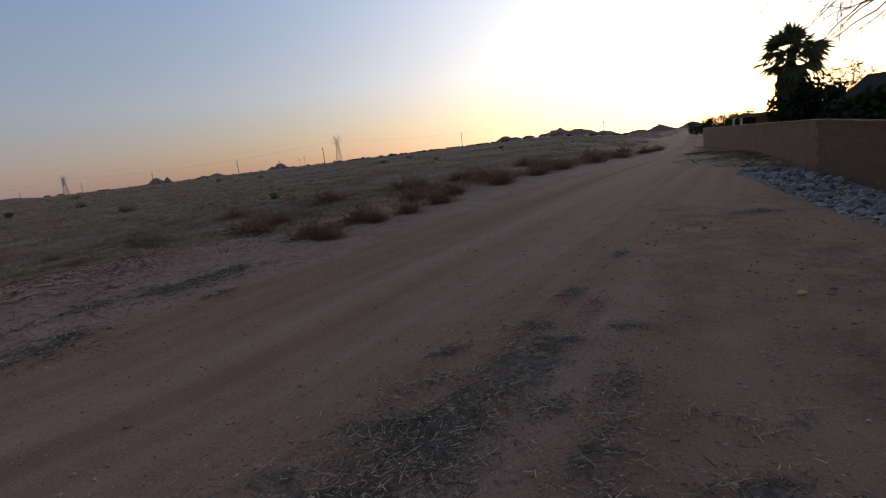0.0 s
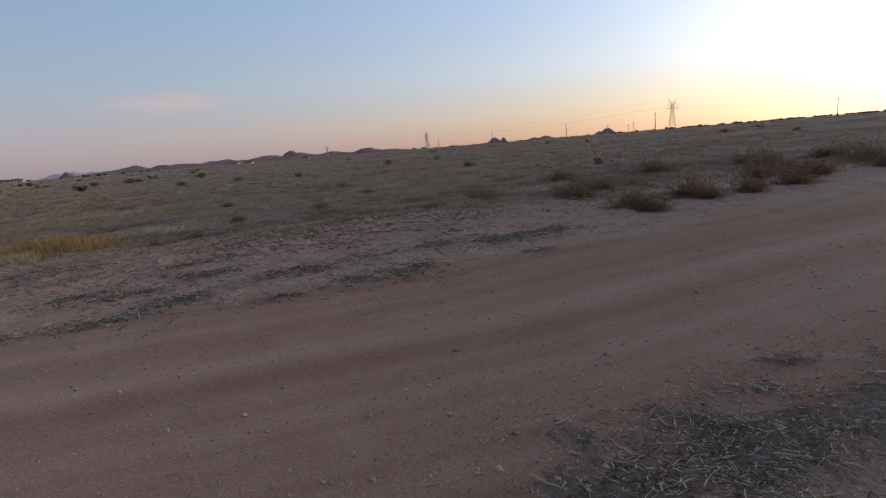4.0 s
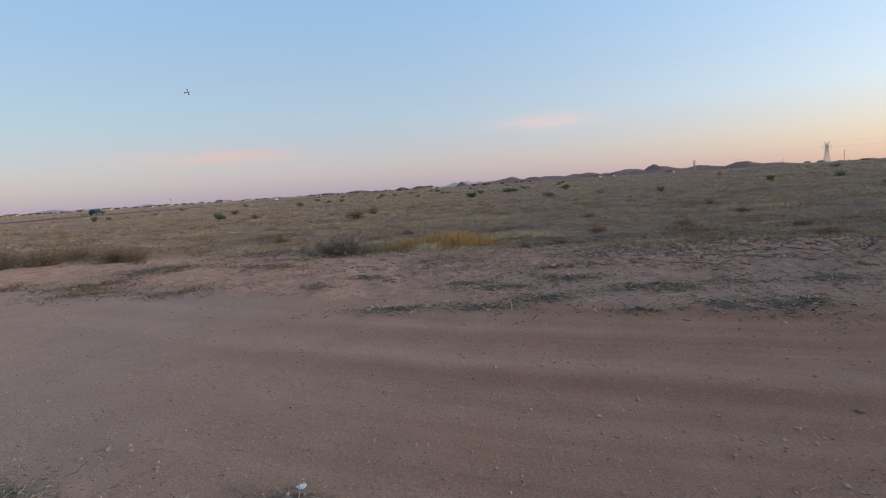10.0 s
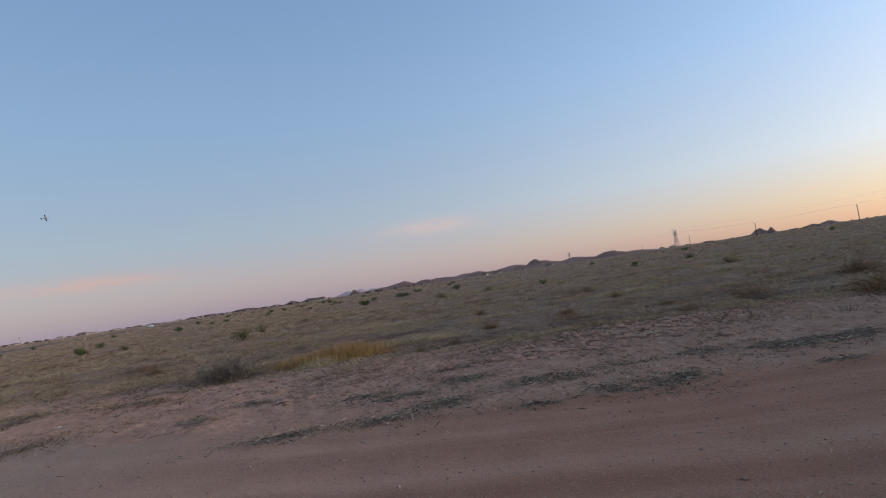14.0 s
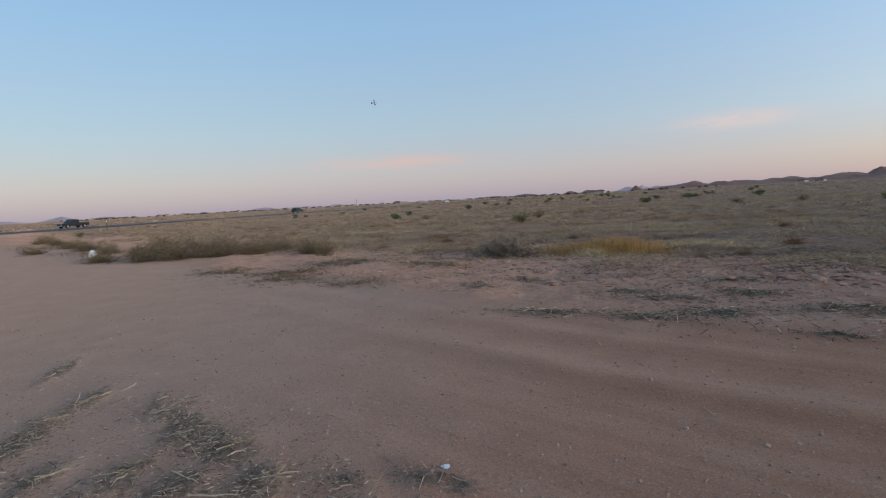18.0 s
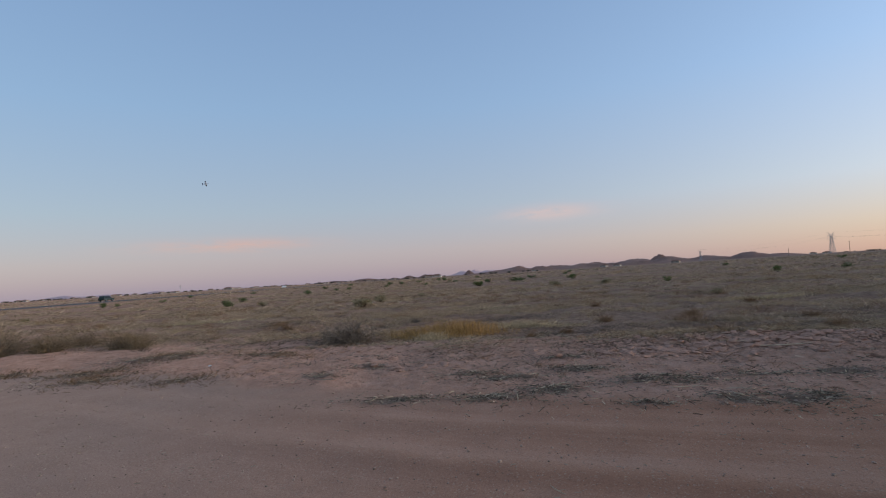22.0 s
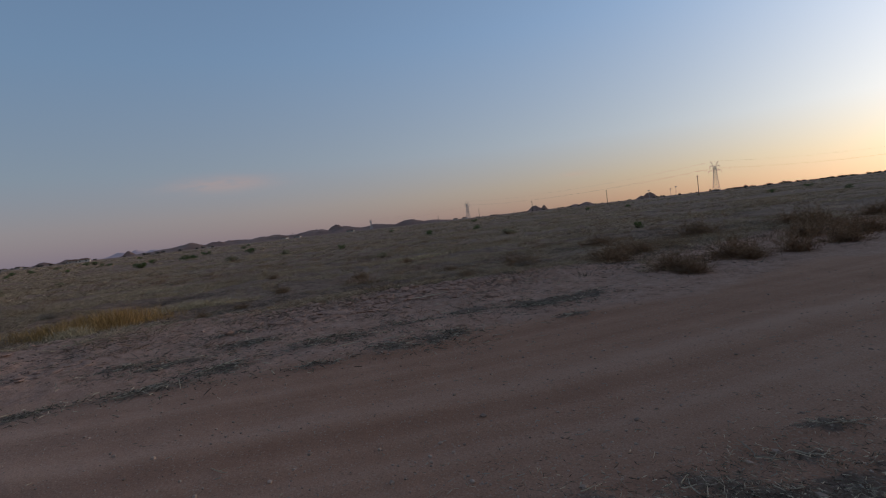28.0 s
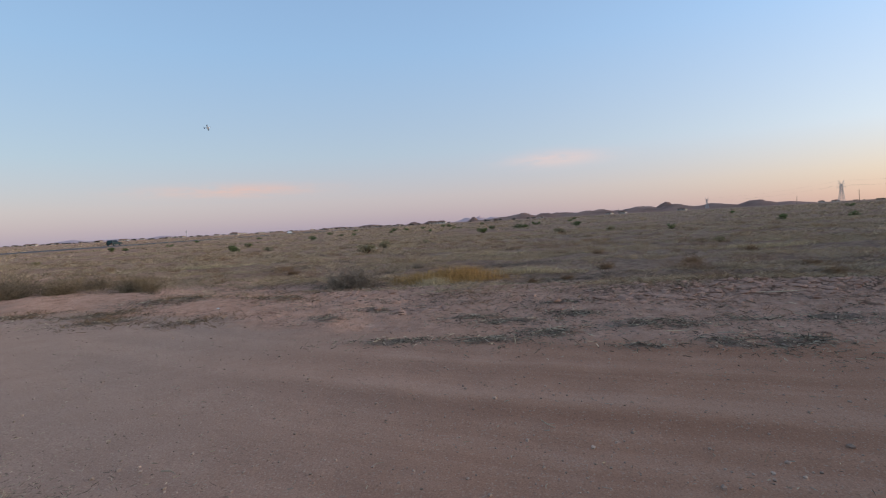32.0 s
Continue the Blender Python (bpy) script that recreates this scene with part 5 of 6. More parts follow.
def shrubs():
    rnd = random.Random(12)
    brown = [shrub_meshes(s, 130, BROWN_STEM) for s in (1, 2, 3)]
    olive = [shrub_meshes(s, 130, OLIVE_STEM) for s in (4, 5, 6)]
    grey = [shrub_meshes(s, 190, GREY_STEM) for s in (7, 8)]
    # brown shrubs that crowd the track's edge towards the sunset
    for x, y, size, tall in ((-10.9, 10.9, 1.5, 0.85), (-11.6, 11.6, 1.3, 0.75), (-11.8, 12.9, 1.4, 0.9), (-8.3, 9.9, 1.3, 0.8), (-7.6, 9.8, 1.0, 0.6), (-8.4, 12.3, 1.3, 1.0), (-7.7, 12.0, 1.0, 0.85), (-7.4, 13.4, 1.2, 0.9), (-7.6, 15.6, 1.4, 1.0),
                             (-10.7, 20.8, 1.9, 1.3), (-8.2, 18.2, 1.6, 1.1), (-9.3, 17.2, 1.4, 1.0), (-7.4, 21.5, 1.6, 1.2), (-9.0, 24.0, 1.9, 1.3), (-7.0, 26.0, 1.8, 1.2), (-11.5, 26.5, 2.0, 1.3), (-6.6, 30.0, 1.7, 1.2), (-8.4, 32.0, 2.0, 1.3),
                             (-5.6, 36.0, 1.7, 1.2), (-10.5, 36.0, 2.1, 1.4), (-5.0, 43.0, 1.8, 1.2), (-7.6, 45.0, 2.2, 1.5), (-14.5, 19.0, 1.9, 1.2), (-13.0, 23.0, 1.7, 1.1), (-14.2, 10.2, 1.3, 0.8), (-16.5, 15.5, 1.6, 1.0), (-4.2, 52.0, 2.0, 1.3), (-6.5, 56.0, 2.2, 1.4), (-3.6, 64.0, 2.0, 1.3)):
        make_shrub("dry_shrub", "brown dry twiggy shrub at the edge of the track", rnd.choice(brown), (x, y, height(x, y)), rnd.uniform(0, 360), size, tall * 0.85, "brown shrubs along the track")
    # olive tufts of brush along the track the other way
    for x, y, size, tall in ((-13.9, -18.3, 1.6, 1.15), (-14.3, -16.9, 1.7, 1.25), (-14.8, -15.6, 1.7, 1.3), (-15.2, -14.2, 1.6, 1.2), (-15.9, -12.2, 1.3, 1.05), (-13.8, -20.4, 1.4, 0.9), (-15.6, -16.4, 1.6, 1.3), (-15.0, -18.2, 1.7, 1.2), (-15.6, -19.4, 1.8, 1.2), (-16.6, -17.2, 1.7, 1.2), (-17.2, -14.6, 1.5, 1.0), (-16.2, -11.9, 1.3, 1.0), (-15.5, -11.3, 0.9, 0.8),
                             (-16.2, -21.4, 1.5, 0.9), (-16.8, -24.6, 1.6, 1.0), (-18.5, -28.6, 1.7, 1.1), (-19.6, -24.0, 1.6, 1.0), (-20.5, -33.0, 1.8, 1.1), (-22.8, -38.0, 1.8, 1.2), (-18.2, -20.4, 1.5, 1.1), (-17.4, -31.0, 1.4, 0.8), (-24.6, -43.0, 2.0, 1.3)):
        make_shrub("dry_brush", "pale olive dry brush beside the dirt track", rnd.choice(olive), (x, y, height(x, y)), rnd.uniform(0, 360), size, tall * 0.85, "pale brush along the track")
    for x, y, size, tall in ((-15.0, -4.2, 1.4, 1.0), (-14.8, -4.8, 1.1, 0.75)):
        make_shrub("grey_shrub", "grey tangled tumbleweed shrub at the field's edge", rnd.choice(grey), (x, y, height(x, y)), rnd.uniform(0, 360), size, tall, "grey tumbleweeds")
    # low dark growth just beyond the verge
    for x, y, size in ((-12.6, 9.2, 1.1), (-13.4, 7.6, 1.0), (-17.8, 3.2, 0.9), (-15.2, 1.6, 0.7), (-18.8, 6.2, 1.0), (-16.4, 8.8, 0.9), (-14.6, 0.6, 0.6), (-19.5, -8.2, 0.9), (-21.0, -3.5, 0.8), (-22.0, 9.5, 1.0), (-24.0, 4.0, 0.9)):
        make_shrub("low_shrub", "low grey-brown dead shrub in the dry field", rnd.choice(brown + grey), (x, y, height(x, y)), rnd.uniform(0, 360), size * 0.7, size * 0.4, "low dead shrubs")


shrubs()


def green_bush(place, wide, tall, seed, mat, label):
    ob = thing("desert_bush", label, "bush", place, seed * 40, "green bushes of the field")
    ob.scale = (wide * 1.1, wide * 1.1, tall * 0.8)
    if (seed % 4, mat.name) not in BUSHES:
        rng = random.Random(seed % 4)
        s = Shape()
        for _ in range(26):
            a = rng.uniform(0, 6.28)
            s.blade((0, 0, -0.05), (math.cos(a) * rng.uniform(0.1, 0.45), math.sin(a) * rng.uniform(0.1, 0.45), rng.uniform(0.3, 0.8)), 0.03)
        BUSHES[seed % 4, mat.name] = (mesh_of("stems", *s.data(), BARK), mesh_of("leaves", *blob_crown(seed % 4 + 60, 420, 0.52, 0.85, 0.055), mat))
    stems, leaves = BUSHES[seed % 4, mat.name]
    part("wood", stems, None, ob)
    part("foliage", leaves, None, ob)


BUSHES = {}


def bushes():
    dark, olive = "rounded dark green desert bush in the dry field", "pale olive desert bush in the dry field"
    spots = ((-45.7, -24.6, 1.3, 0.9), (-65.9, -33.3, 1.2, 0.8), (-81.7, -30.4, 1.5, 0.9), (-150, -50.5, 2.0, 1.0), (-114.6, -33.2, 1.5, 0.8), (-105, -33, 1.3, 0.7), (-154, -32.4, 2.0, 1.1), (-114.8, -25, 1.2, 0.7), (-159, -29.8, 2.0, 1.0),
             (-180, -27.9, 2.0, 1.1), (-196, -22.8, 2.6, 1.4), (-189, -19.7, 2.6, 1.4), (-140.8, -13.4, 1.5, 0.8), (-128, -10.9, 1.4, 0.7), (-78, -3.2, 1.7, 0.9), (-107.8, -15.3, 1.2, 0.6), (-139, -67, 1.6, 0.8), (-125.8, -77.1, 1.6, 0.9), (-85.7, -57.5, 1.2, 0.7),
             (-73.2, -58.6, 1.3, 0.9), (-75.5, -58.0, 1.0, 0.6), (-88.1, 11.5, 1.9, 1.2), (-48.5, 14.4, 0.8, 0.65), (-64, 31, 1.4, 0.8), (-97.8, 2.3, 2.2, 1.0), (-94, 3.4, 1.6, 1.0), (-79.4, -3.5, 1.5, 0.9), (-22.2, 24.2, 0.75, 0.55), (-63.5, 38.2, 1.3, 0.8), (-73.9, 35.8, 1.2, 0.7),
             (-126, 7.1, 2.0, 1.0), (-101.4, -2.4, 1.6, 0.8), (-170, 20, 2.0, 1.1), (-150, 60, 2.0, 1.0), (-160, 95, 2.2, 1.2), (-120, 110, 2.0, 1.0), (-90, 95, 1.6, 0.8), (-60, 100, 1.8, 1.0), (-75, 140, 2.0, 1.1), (-40, 120, 1.8, 1.0), (-38, 80, 1.2, 0.8), (-210, -60, 2.4, 1.2), (-230, -10, 2.4, 1.2), (-240, 30, 2.4, 1.2))
    for k, (x, y, wide, tall) in enumerate(spots):
        green_bush((x, y, height(x, y)), wide, tall, k, GREEN_LEAF, dark)
    for k, (x, y, wide, tall) in enumerate(((-32.0, -8.6, 1.4, 0.9), (-38.6, -8.9, 1.0, 0.8), (-55.8, 5.6, 1.5, 0.7), (-52.3, 9.9, 1.4, 0.7), (-45.0, -20.9, 1.0, 0.6), (-35.9, -34.9, 0.8, 0.5), (-34.0, -53.3, 1.1, 0.6), (-36.6, 25.0, 1.5, 0.7), (-47.3, -7.2, 0.7, 0.5), (-29.0, 11.0, 0.7, 0.45))):
        green_bush((x, y, height(x, y)), wide, tall, k + 1, OLIVE_LEAF, olive)


bushes()


def clump(name, label, cx, cy, long, wide, count, high, mat, seed, blade=0.009, lean=0.35):
    """One dense clump of tall grass over an oval of ground."""
    rng = np.random.RandomState(seed)
    x, y = cx + rng.normal(0, wide / 2.2, count), cy + rng.normal(0, long / 2.4, count)
    base = np.column_stack([x, y, ground_height(x, y) - 0.02])
    tall = high * rng.uniform(0.45, 1.15, count) * (0.45 + 0.65 * np.exp(-((x - cx) / wide) ** 2 - ((y - cy) / long) ** 2))
    tip = base + np.column_stack([rng.normal(0, 1, count) * tall * lean, rng.normal(0, 1, count) * tall * lean, tall])
    me = blades_mesh(name, base, tip, blade * rng.uniform(0.6, 1.4, count), mat, rng)
    return tagged(new(name, me), label, "grass", kind="stuff")


clump("golden_grass", "upright golden-orange dry grass clump at the field's edge", -15.9, -1.55, 1.6, 0.8, 2300, 0.50, GOLD_GRASS, 1, 0.008)
clump("golden_grass", "paler golden dry grass beside the orange clump", -15.9, -2.75, 1.1, 0.7, 750, 0.36, GOLD_GRASS, 2, 0.008)
clump("straw_clump", "pale straw tuft in front of the golden grass", -14.9, -2.1, 0.6, 0.4, 700, 0.26, STRAW, 3, 0.010, 0.6)
clump("straw_clump", "pale straw patch beside the golden grass", -17.2, 0.7, 1.8, 0.5, 800, 0.20, STRAW, 4, 0.012, 0.7)
clump("straw_clump", "pale straw patch in the dry field", -26.5, -0.5, 3.0, 0.5, 900, 0.20, STRAW, 5, 0.014, 0.7)
clump("straw_clump", "pale straw patch in the dry field", -25.5, -15.5, 2.6, 0.6, 900, 0.20, STRAW, 6, 0.014, 0.7)
clump("straw_clump", "pale straw patch in the dry field", -24.0, 11.0, 2.2, 0.5, 800, 0.20, STRAW, 7, 0.014, 0.7)

for k, (x, y, long, wide, high, mat, kind) in enumerate((
        (-15.6, -15.0, 3.4, 0.9, 0.3, OLIVE_STEM, "olive"), (-15.6, -19.5, 3.6, 0.8, 0.26, OLIVE_STEM, "olive"), (-16.8, -25.5, 4.5, 1.0, 0.26, OLIVE_STEM, "olive"), (-16.6, -12.0, 1.6, 0.6, 0.26, OLIVE_STEM, "olive"), (-20.6, -35.0, 6.0, 1.6, 0.36, OLIVE_STEM, "olive"),
        (-18.8, -17.0, 4.0, 1.6, 0.30, OLIVE_STEM, "olive"), (-12.6, 14.5, 2.4, 1.0, 0.24, BROWN_STEM, "brown"), (-8.8, 12.6, 2.4, 0.6, 0.20, BROWN_STEM, "brown"), (-9.6, 19.0, 4.0, 1.2, 0.36, BROWN_STEM, "brown"), (-8.8, 25.0, 5.0, 1.6, 0.40, BROWN_STEM, "brown"),
        (-7.6, 33.0, 6.0, 1.8, 0.42, BROWN_STEM, "brown"), (-6.6, 45.0, 9.0, 2.0, 0.45, BROWN_STEM, "brown"), (-13.8, 17.5, 4.0, 1.2, 0.24, BROWN_STEM, "brown"))):
    clump("tall_weeds", f"dry {kind} weeds standing thick along the dirt track", x, y, long, wide, int((90 if kind == "olive" else 290) * long * wide), high, mat, 20 + k, 0.007, 0.45)

# ---------------------------------------------------------------- litter on the ground
CHIP = material("wood_chip", ((0.10, 0.074, 0.05), (0.22, 0.168, 0.117), (0.42, 0.332, 0.235)), scale=6.0, fine=60.0, bump=0.3, random_by="island", spread=0.75)
SPLINTER = material("bleached_splinter", ((0.50, 0.37, 0.24), (0.70, 0.54, 0.37)), scale=8.0, fine=70.0, bump=0.3, random_by="island", spread=0.35)
PALE_STICK = material("bleached_stick", ((0.36, 0.28, 0.195), (0.57, 0.46, 0.335)), scale=8.0, fine=70.0, bump=0.4, random_by="object", spread=0.3)
PEBBLE = material("pebble", ((0.30, 0.195, 0.14), (0.46, 0.32, 0.24)), scale=8.0, fine=60.0, bump=0.3, random_by="island", spread=0.3)
DARK_CLOD = material("dark_clod", ((0.20, 0.112, 0.076), (0.36, 0.205, 0.142)), scale=8.0, fine=60.0, bump=0.4, random_by="island", spread=0.4)
CLOD = material("dried_mud", ((0.36, 0.208, 0.147), (0.50, 0.298, 0.213)), scale=5.0, fine=40.0, bump=0.5, random_by="island", spread=0.2)


def lumps(name, label, category, places, sizes, mat, seed, sink=0.25, flat=0.65):
    """Many small stones or clods in one mesh."""
    rng = np.random.RandomState(seed)
    v, f = [], []
    kinds = [rough_lump(seed * 10 + k, flat, 3, 5, 0.25) for k in range(5)]
    zs = ground_height(places[:, 0], places[:, 1])
    for i, ((x, y), size) in enumerate(zip(places, sizes)):
        kind = kinds[i % 5]
        a, k, stretch = rng.uniform(0, 6.28), len(v), rng.uniform(0.9, 1.6)
        c, s = math.cos(a) * size, math.sin(a) * size
        v += [(x + (px * c - py * s) * stretch, y + (px * s + py * c), zs[i] + (pz + flat * (0.5 - sink)) * size) for px, py, pz in kind.v]
        f += [tuple(k + q for q in face) for face in kind.f]
    return tagged(new(name, mesh_of(name, v, f, mat)), label, category, kind="stuff")


def splinters(name, label, x, y, long, thick, mat, rng, lift=0.0):
    """Many thin, slightly bent three-sided splinters lying about, in one mesh."""
    n = len(x)
    a, z = rng.uniform(0, 2 * np.pi, n), ground_height(x, y) + lift * rng.uniform(0.3, 1.0, n)
    way = np.column_stack([np.cos(a), np.sin(a), np.zeros(n)])
    side = np.column_stack([-np.sin(a), np.cos(a), np.zeros(n)])
    mid = np.column_stack([x, y, z + thick + rng.uniform(0.001, 0.016, n)])
    rise = np.column_stack([np.zeros(n), np.zeros(n), rng.normal(0, 0.22, n) * long])
    rows = [mid - way * long[:, None] - rise + side * (long * rng.normal(0, 0.12, n))[:, None], mid, mid + way * long[:, None] + rise]
    co = []
    for row, wide in zip(rows, (0.8, 1.15, 0.6)):
        t = (thick * wide)[:, None]
        co += [row + side * t, row - side * t, row + np.array([0, 0, 1.0]) * t * 1.3]
    co = np.stack(co, 1).reshape(-1, 3)
    quads = np.array([(r + j, r + (j + 1) % 3, r + 3 + (j + 1) % 3, r + 3 + j) for r in (0, 3) for j in range(3)])
    loops = (np.arange(n)[:, None, None] * 9 + quads[None]).ravel()
    me = bpy.data.meshes.new(name)
    me.vertices.add(len(co))
    me.vertices.foreach_set("co", co.ravel())
    me.loops.add(len(loops))
    me.loops.foreach_set("vertex_index", loops)
    me.polygons.add(n * 6)
    me.polygons.foreach_set("loop_start", np.arange(n * 6) * 4)
    me.update(calc_edges=True)
    me.materials.append(mat)
    return tagged(new(name, me), label, "wood chips", kind="stuff")


def chips_and_stones():
    rng = np.random.RandomState(33)
    rnd = random.Random(34)
    # splintered chips, thickest in the dark patches and thinning out round them
    for name, label, chosen, per, size in (("wood_chips", "grey chipped wood and straw litter strewn on the dirt", NEAR_LITTER, 1500, 0.0125), ("wood_chips", "dark twiggy wood litter along the verge", VERGE_LITTER, 700, 0.030)):
        x, y = [], []
        for cx, cy, long, wide, turn in chosen:
            c, w = math.cos(radians(turn)), math.sin(radians(turn))
            amount = int(per * long * wide / 0.12)
            loose = np.where(rng.uniform(0, 1, amount) < 0.55, 0.65, 1.55)
            u, v = rng.normal(0, 1, amount) * loose * long, rng.normal(0, 1, amount) * loose * wide
            x.append(cx + u * c - v * w)
            y.append(cy + u * w + v * c)
        x, y = np.concatenate(x), np.concatenate(y)
        keep = value_noise(x, y, 2.2, 81) + 0.7 * value_noise(x, y, 6.0, 82) > rng.uniform(-1.1, 0.75, len(x))
        x, y = x[keep], y[keep]
        long = size * rng.gamma(2.2, 0.36, len(x)) + 0.004
        pale = rng.uniform(0, 1, len(x)) < (0.17 if size < 0.02 else 0.06)
        thick = size * rng.uniform(0.07, 0.2, len(x))
        splinters(name, label, x[~pale], y[~pale], long[~pale], thick[~pale], CHIP, rng)
        splinters("pale_chips", "pale splinters lying on top of the dark litter", x[pale], y[pale], long[pale] * rng.uniform(0.7, 1.5, pale.sum()), thick[pale] * 1.2, SPLINTER, rng, 0.014)
    # loose bits between the patches
    s = Shape()
    n = 11000
    x, y = rng.uniform(-10.5, 4.0, n), rng.uniform(-9.0, 11.0, n)
    keep = litter_at(x, y) + rng.uniform(0, 0.55, n) * (np.hypot(x, y) < 11) + 0.2 * (x > -3.4) > 0.42
    for px, py, pz in zip(x[keep], y[keep], ground_height(x[keep], y[keep])):
        a, l, t = rnd.uniform(0, 6.28), rnd.uniform(0.012, 0.055), rnd.uniform(0.0015, 0.0042)
        s.tube([(px, py, pz + 0.004), (px + math.cos(a) * l, py + math.sin(a) * l, pz + 0.008)], [t, t], 3)
    tagged(new("straw_bits", mesh_of("straw_bits", *s.data(), PALE_STICK)), "pale bits of straw and bark scattered on the track", "straw", kind="stuff")
    # dead twigs and crumbs lying between the grass
    s = Shape()
    n = 5200
    x, y = rng.uniform(-30, -7.5, n), rng.uniform(-20, 24, n)
    u = road_edge(y) - x
    ok = (u > 1.5) & (value_noise(x * 0.6, y, 0.6, 120) > -0.2)
    for px, py, pz in zip(x[ok], y[ok], ground_height(x[ok], y[ok])):
        a, l, t = rnd.uniform(0, 6.28), rnd.uniform(0.04, 0.2), rnd.uniform(0.003, 0.007)
        s.tube([(px, py, pz + 0.005), (px + math.cos(a) * l, py + math.sin(a) * l, pz + rnd.uniform(0.01, 0.05))], [t, t * 0.6], 3)
    tagged(new("dead_twigs", mesh_of("dead_twigs", *s.data(), CHIP)), "dark dead twigs strewn over the verge and field", "twigs", kind="stuff")
    # small dark debris in broken patches over the verge
    s = Shape()
    n = 15000
    y = rng.uniform(-9.0, 11.5, n)
    u = rng.uniform(0.5, 7.5, n)
    x = road_edge(y) - u
    ok = value_noise(x, y * 0.45, 1.4, 121) + 0.6 * value_noise(x, y, 3.0, 122) + 0.10 * (u - 3.5) > rng.uniform(0.15, 0.75, n)
    for px, py, pz in zip(x[ok], y[ok], ground_height(x[ok], y[ok])):
        a, l, t = rnd.uniform(0, 6.28), rnd.uniform(0.02, 0.11), rnd.uniform(0.003, 0.008)
        s.tube([(px, py, pz + 0.004), (px + math.cos(a) * l, py + math.sin(a) * l, pz + rnd.uniform(0.005, 0.03))], [t, t * 0.6], 3)
    tagged(new("verge_debris", mesh_of("verge_debris", *s.data(), CHIP)), "dark bits of bark and dead stems over the verge", "twigs", kind="stuff")
    # pebbles and clods
    n = 14000
    r, a = 1.2 + 11 * rng.uniform(0, 1, n) ** 1.2, rng.uniform(0, 2 * np.pi, n)
    places = np.column_stack([r * np.cos(a), r * np.sin(a)])
    places = places[places[:, 0] < 5.5]
    lumps("pebbles", "small brown and grey pebbles scattered on the dirt track", "pebbles", places, rng.gamma(1.6, 0.0055, len(places)) + 0.0055, PEBBLE, 5)
    n = 1000
    x, y = rng.uniform(-0.8, 3.0, n), rng.uniform(2.2, 10.0, n)
    keep = value_noise(x, y, 1.3, 98) > -0.1
    lumps("dirt_clods", "small dark clods of broken dirt on the track's side", "clods", np.column_stack([x, y])[keep], rng.gamma(1.5, 0.0075, keep.sum()) + 0.006, DARK_CLOD, 7, 0.35, 0.6)
    x, y = rng.uniform(-13.5, -6.8, 1500), rng.uniform(-7.0, 11.0, 1500)
    u = road_edge(y) - x
    keep = (np.exp(-(((u - 3.3) / 1.4) ** 2)) > rng.uniform(0.15, 1.0, 1500)) & (value_noise(x, y, 0.6, 99) > -0.15)
    lumps("mud_clods", "pale dried mud clods heaped along the verge", "clods", np.column_stack([x, y])[keep], rng.gamma(2.0, 0.018, keep.sum()) + 0.02, CLOD, 6, 0.42, 0.45)


def stick_mesh(seed, long=0.3, thick=0.0042):
    rnd = random.Random(seed)
    bow = rnd.gauss(0, 0.05)
    pts = [(long * (i / 4 - 0.5), bow * long * (1 - (i / 2 - 1) ** 2) + rnd.uniform(-0.015, 0.015) * long, abs(rnd.gauss(0, 0.006)) + thick) for i in range(5)]
    s = Shape().tube(pts, [thick * 0.8, thick * 1.15, thick, thick * 0.9, thick * 0.5], 5)
    if seed % 3 == 0:
        p = Vector(pts[2])
        s.tube([tuple(p), tuple(p + Vector((0.12 * long, 0.14 * long, 0.006))), tuple(p + Vector((0.2 * long, 0.26 * long, 0.01)))], [thick * 0.6, thick * 0.5, thick * 0.3], 4)
    return mesh_of("stick", *s.data(), PALE_STICK)


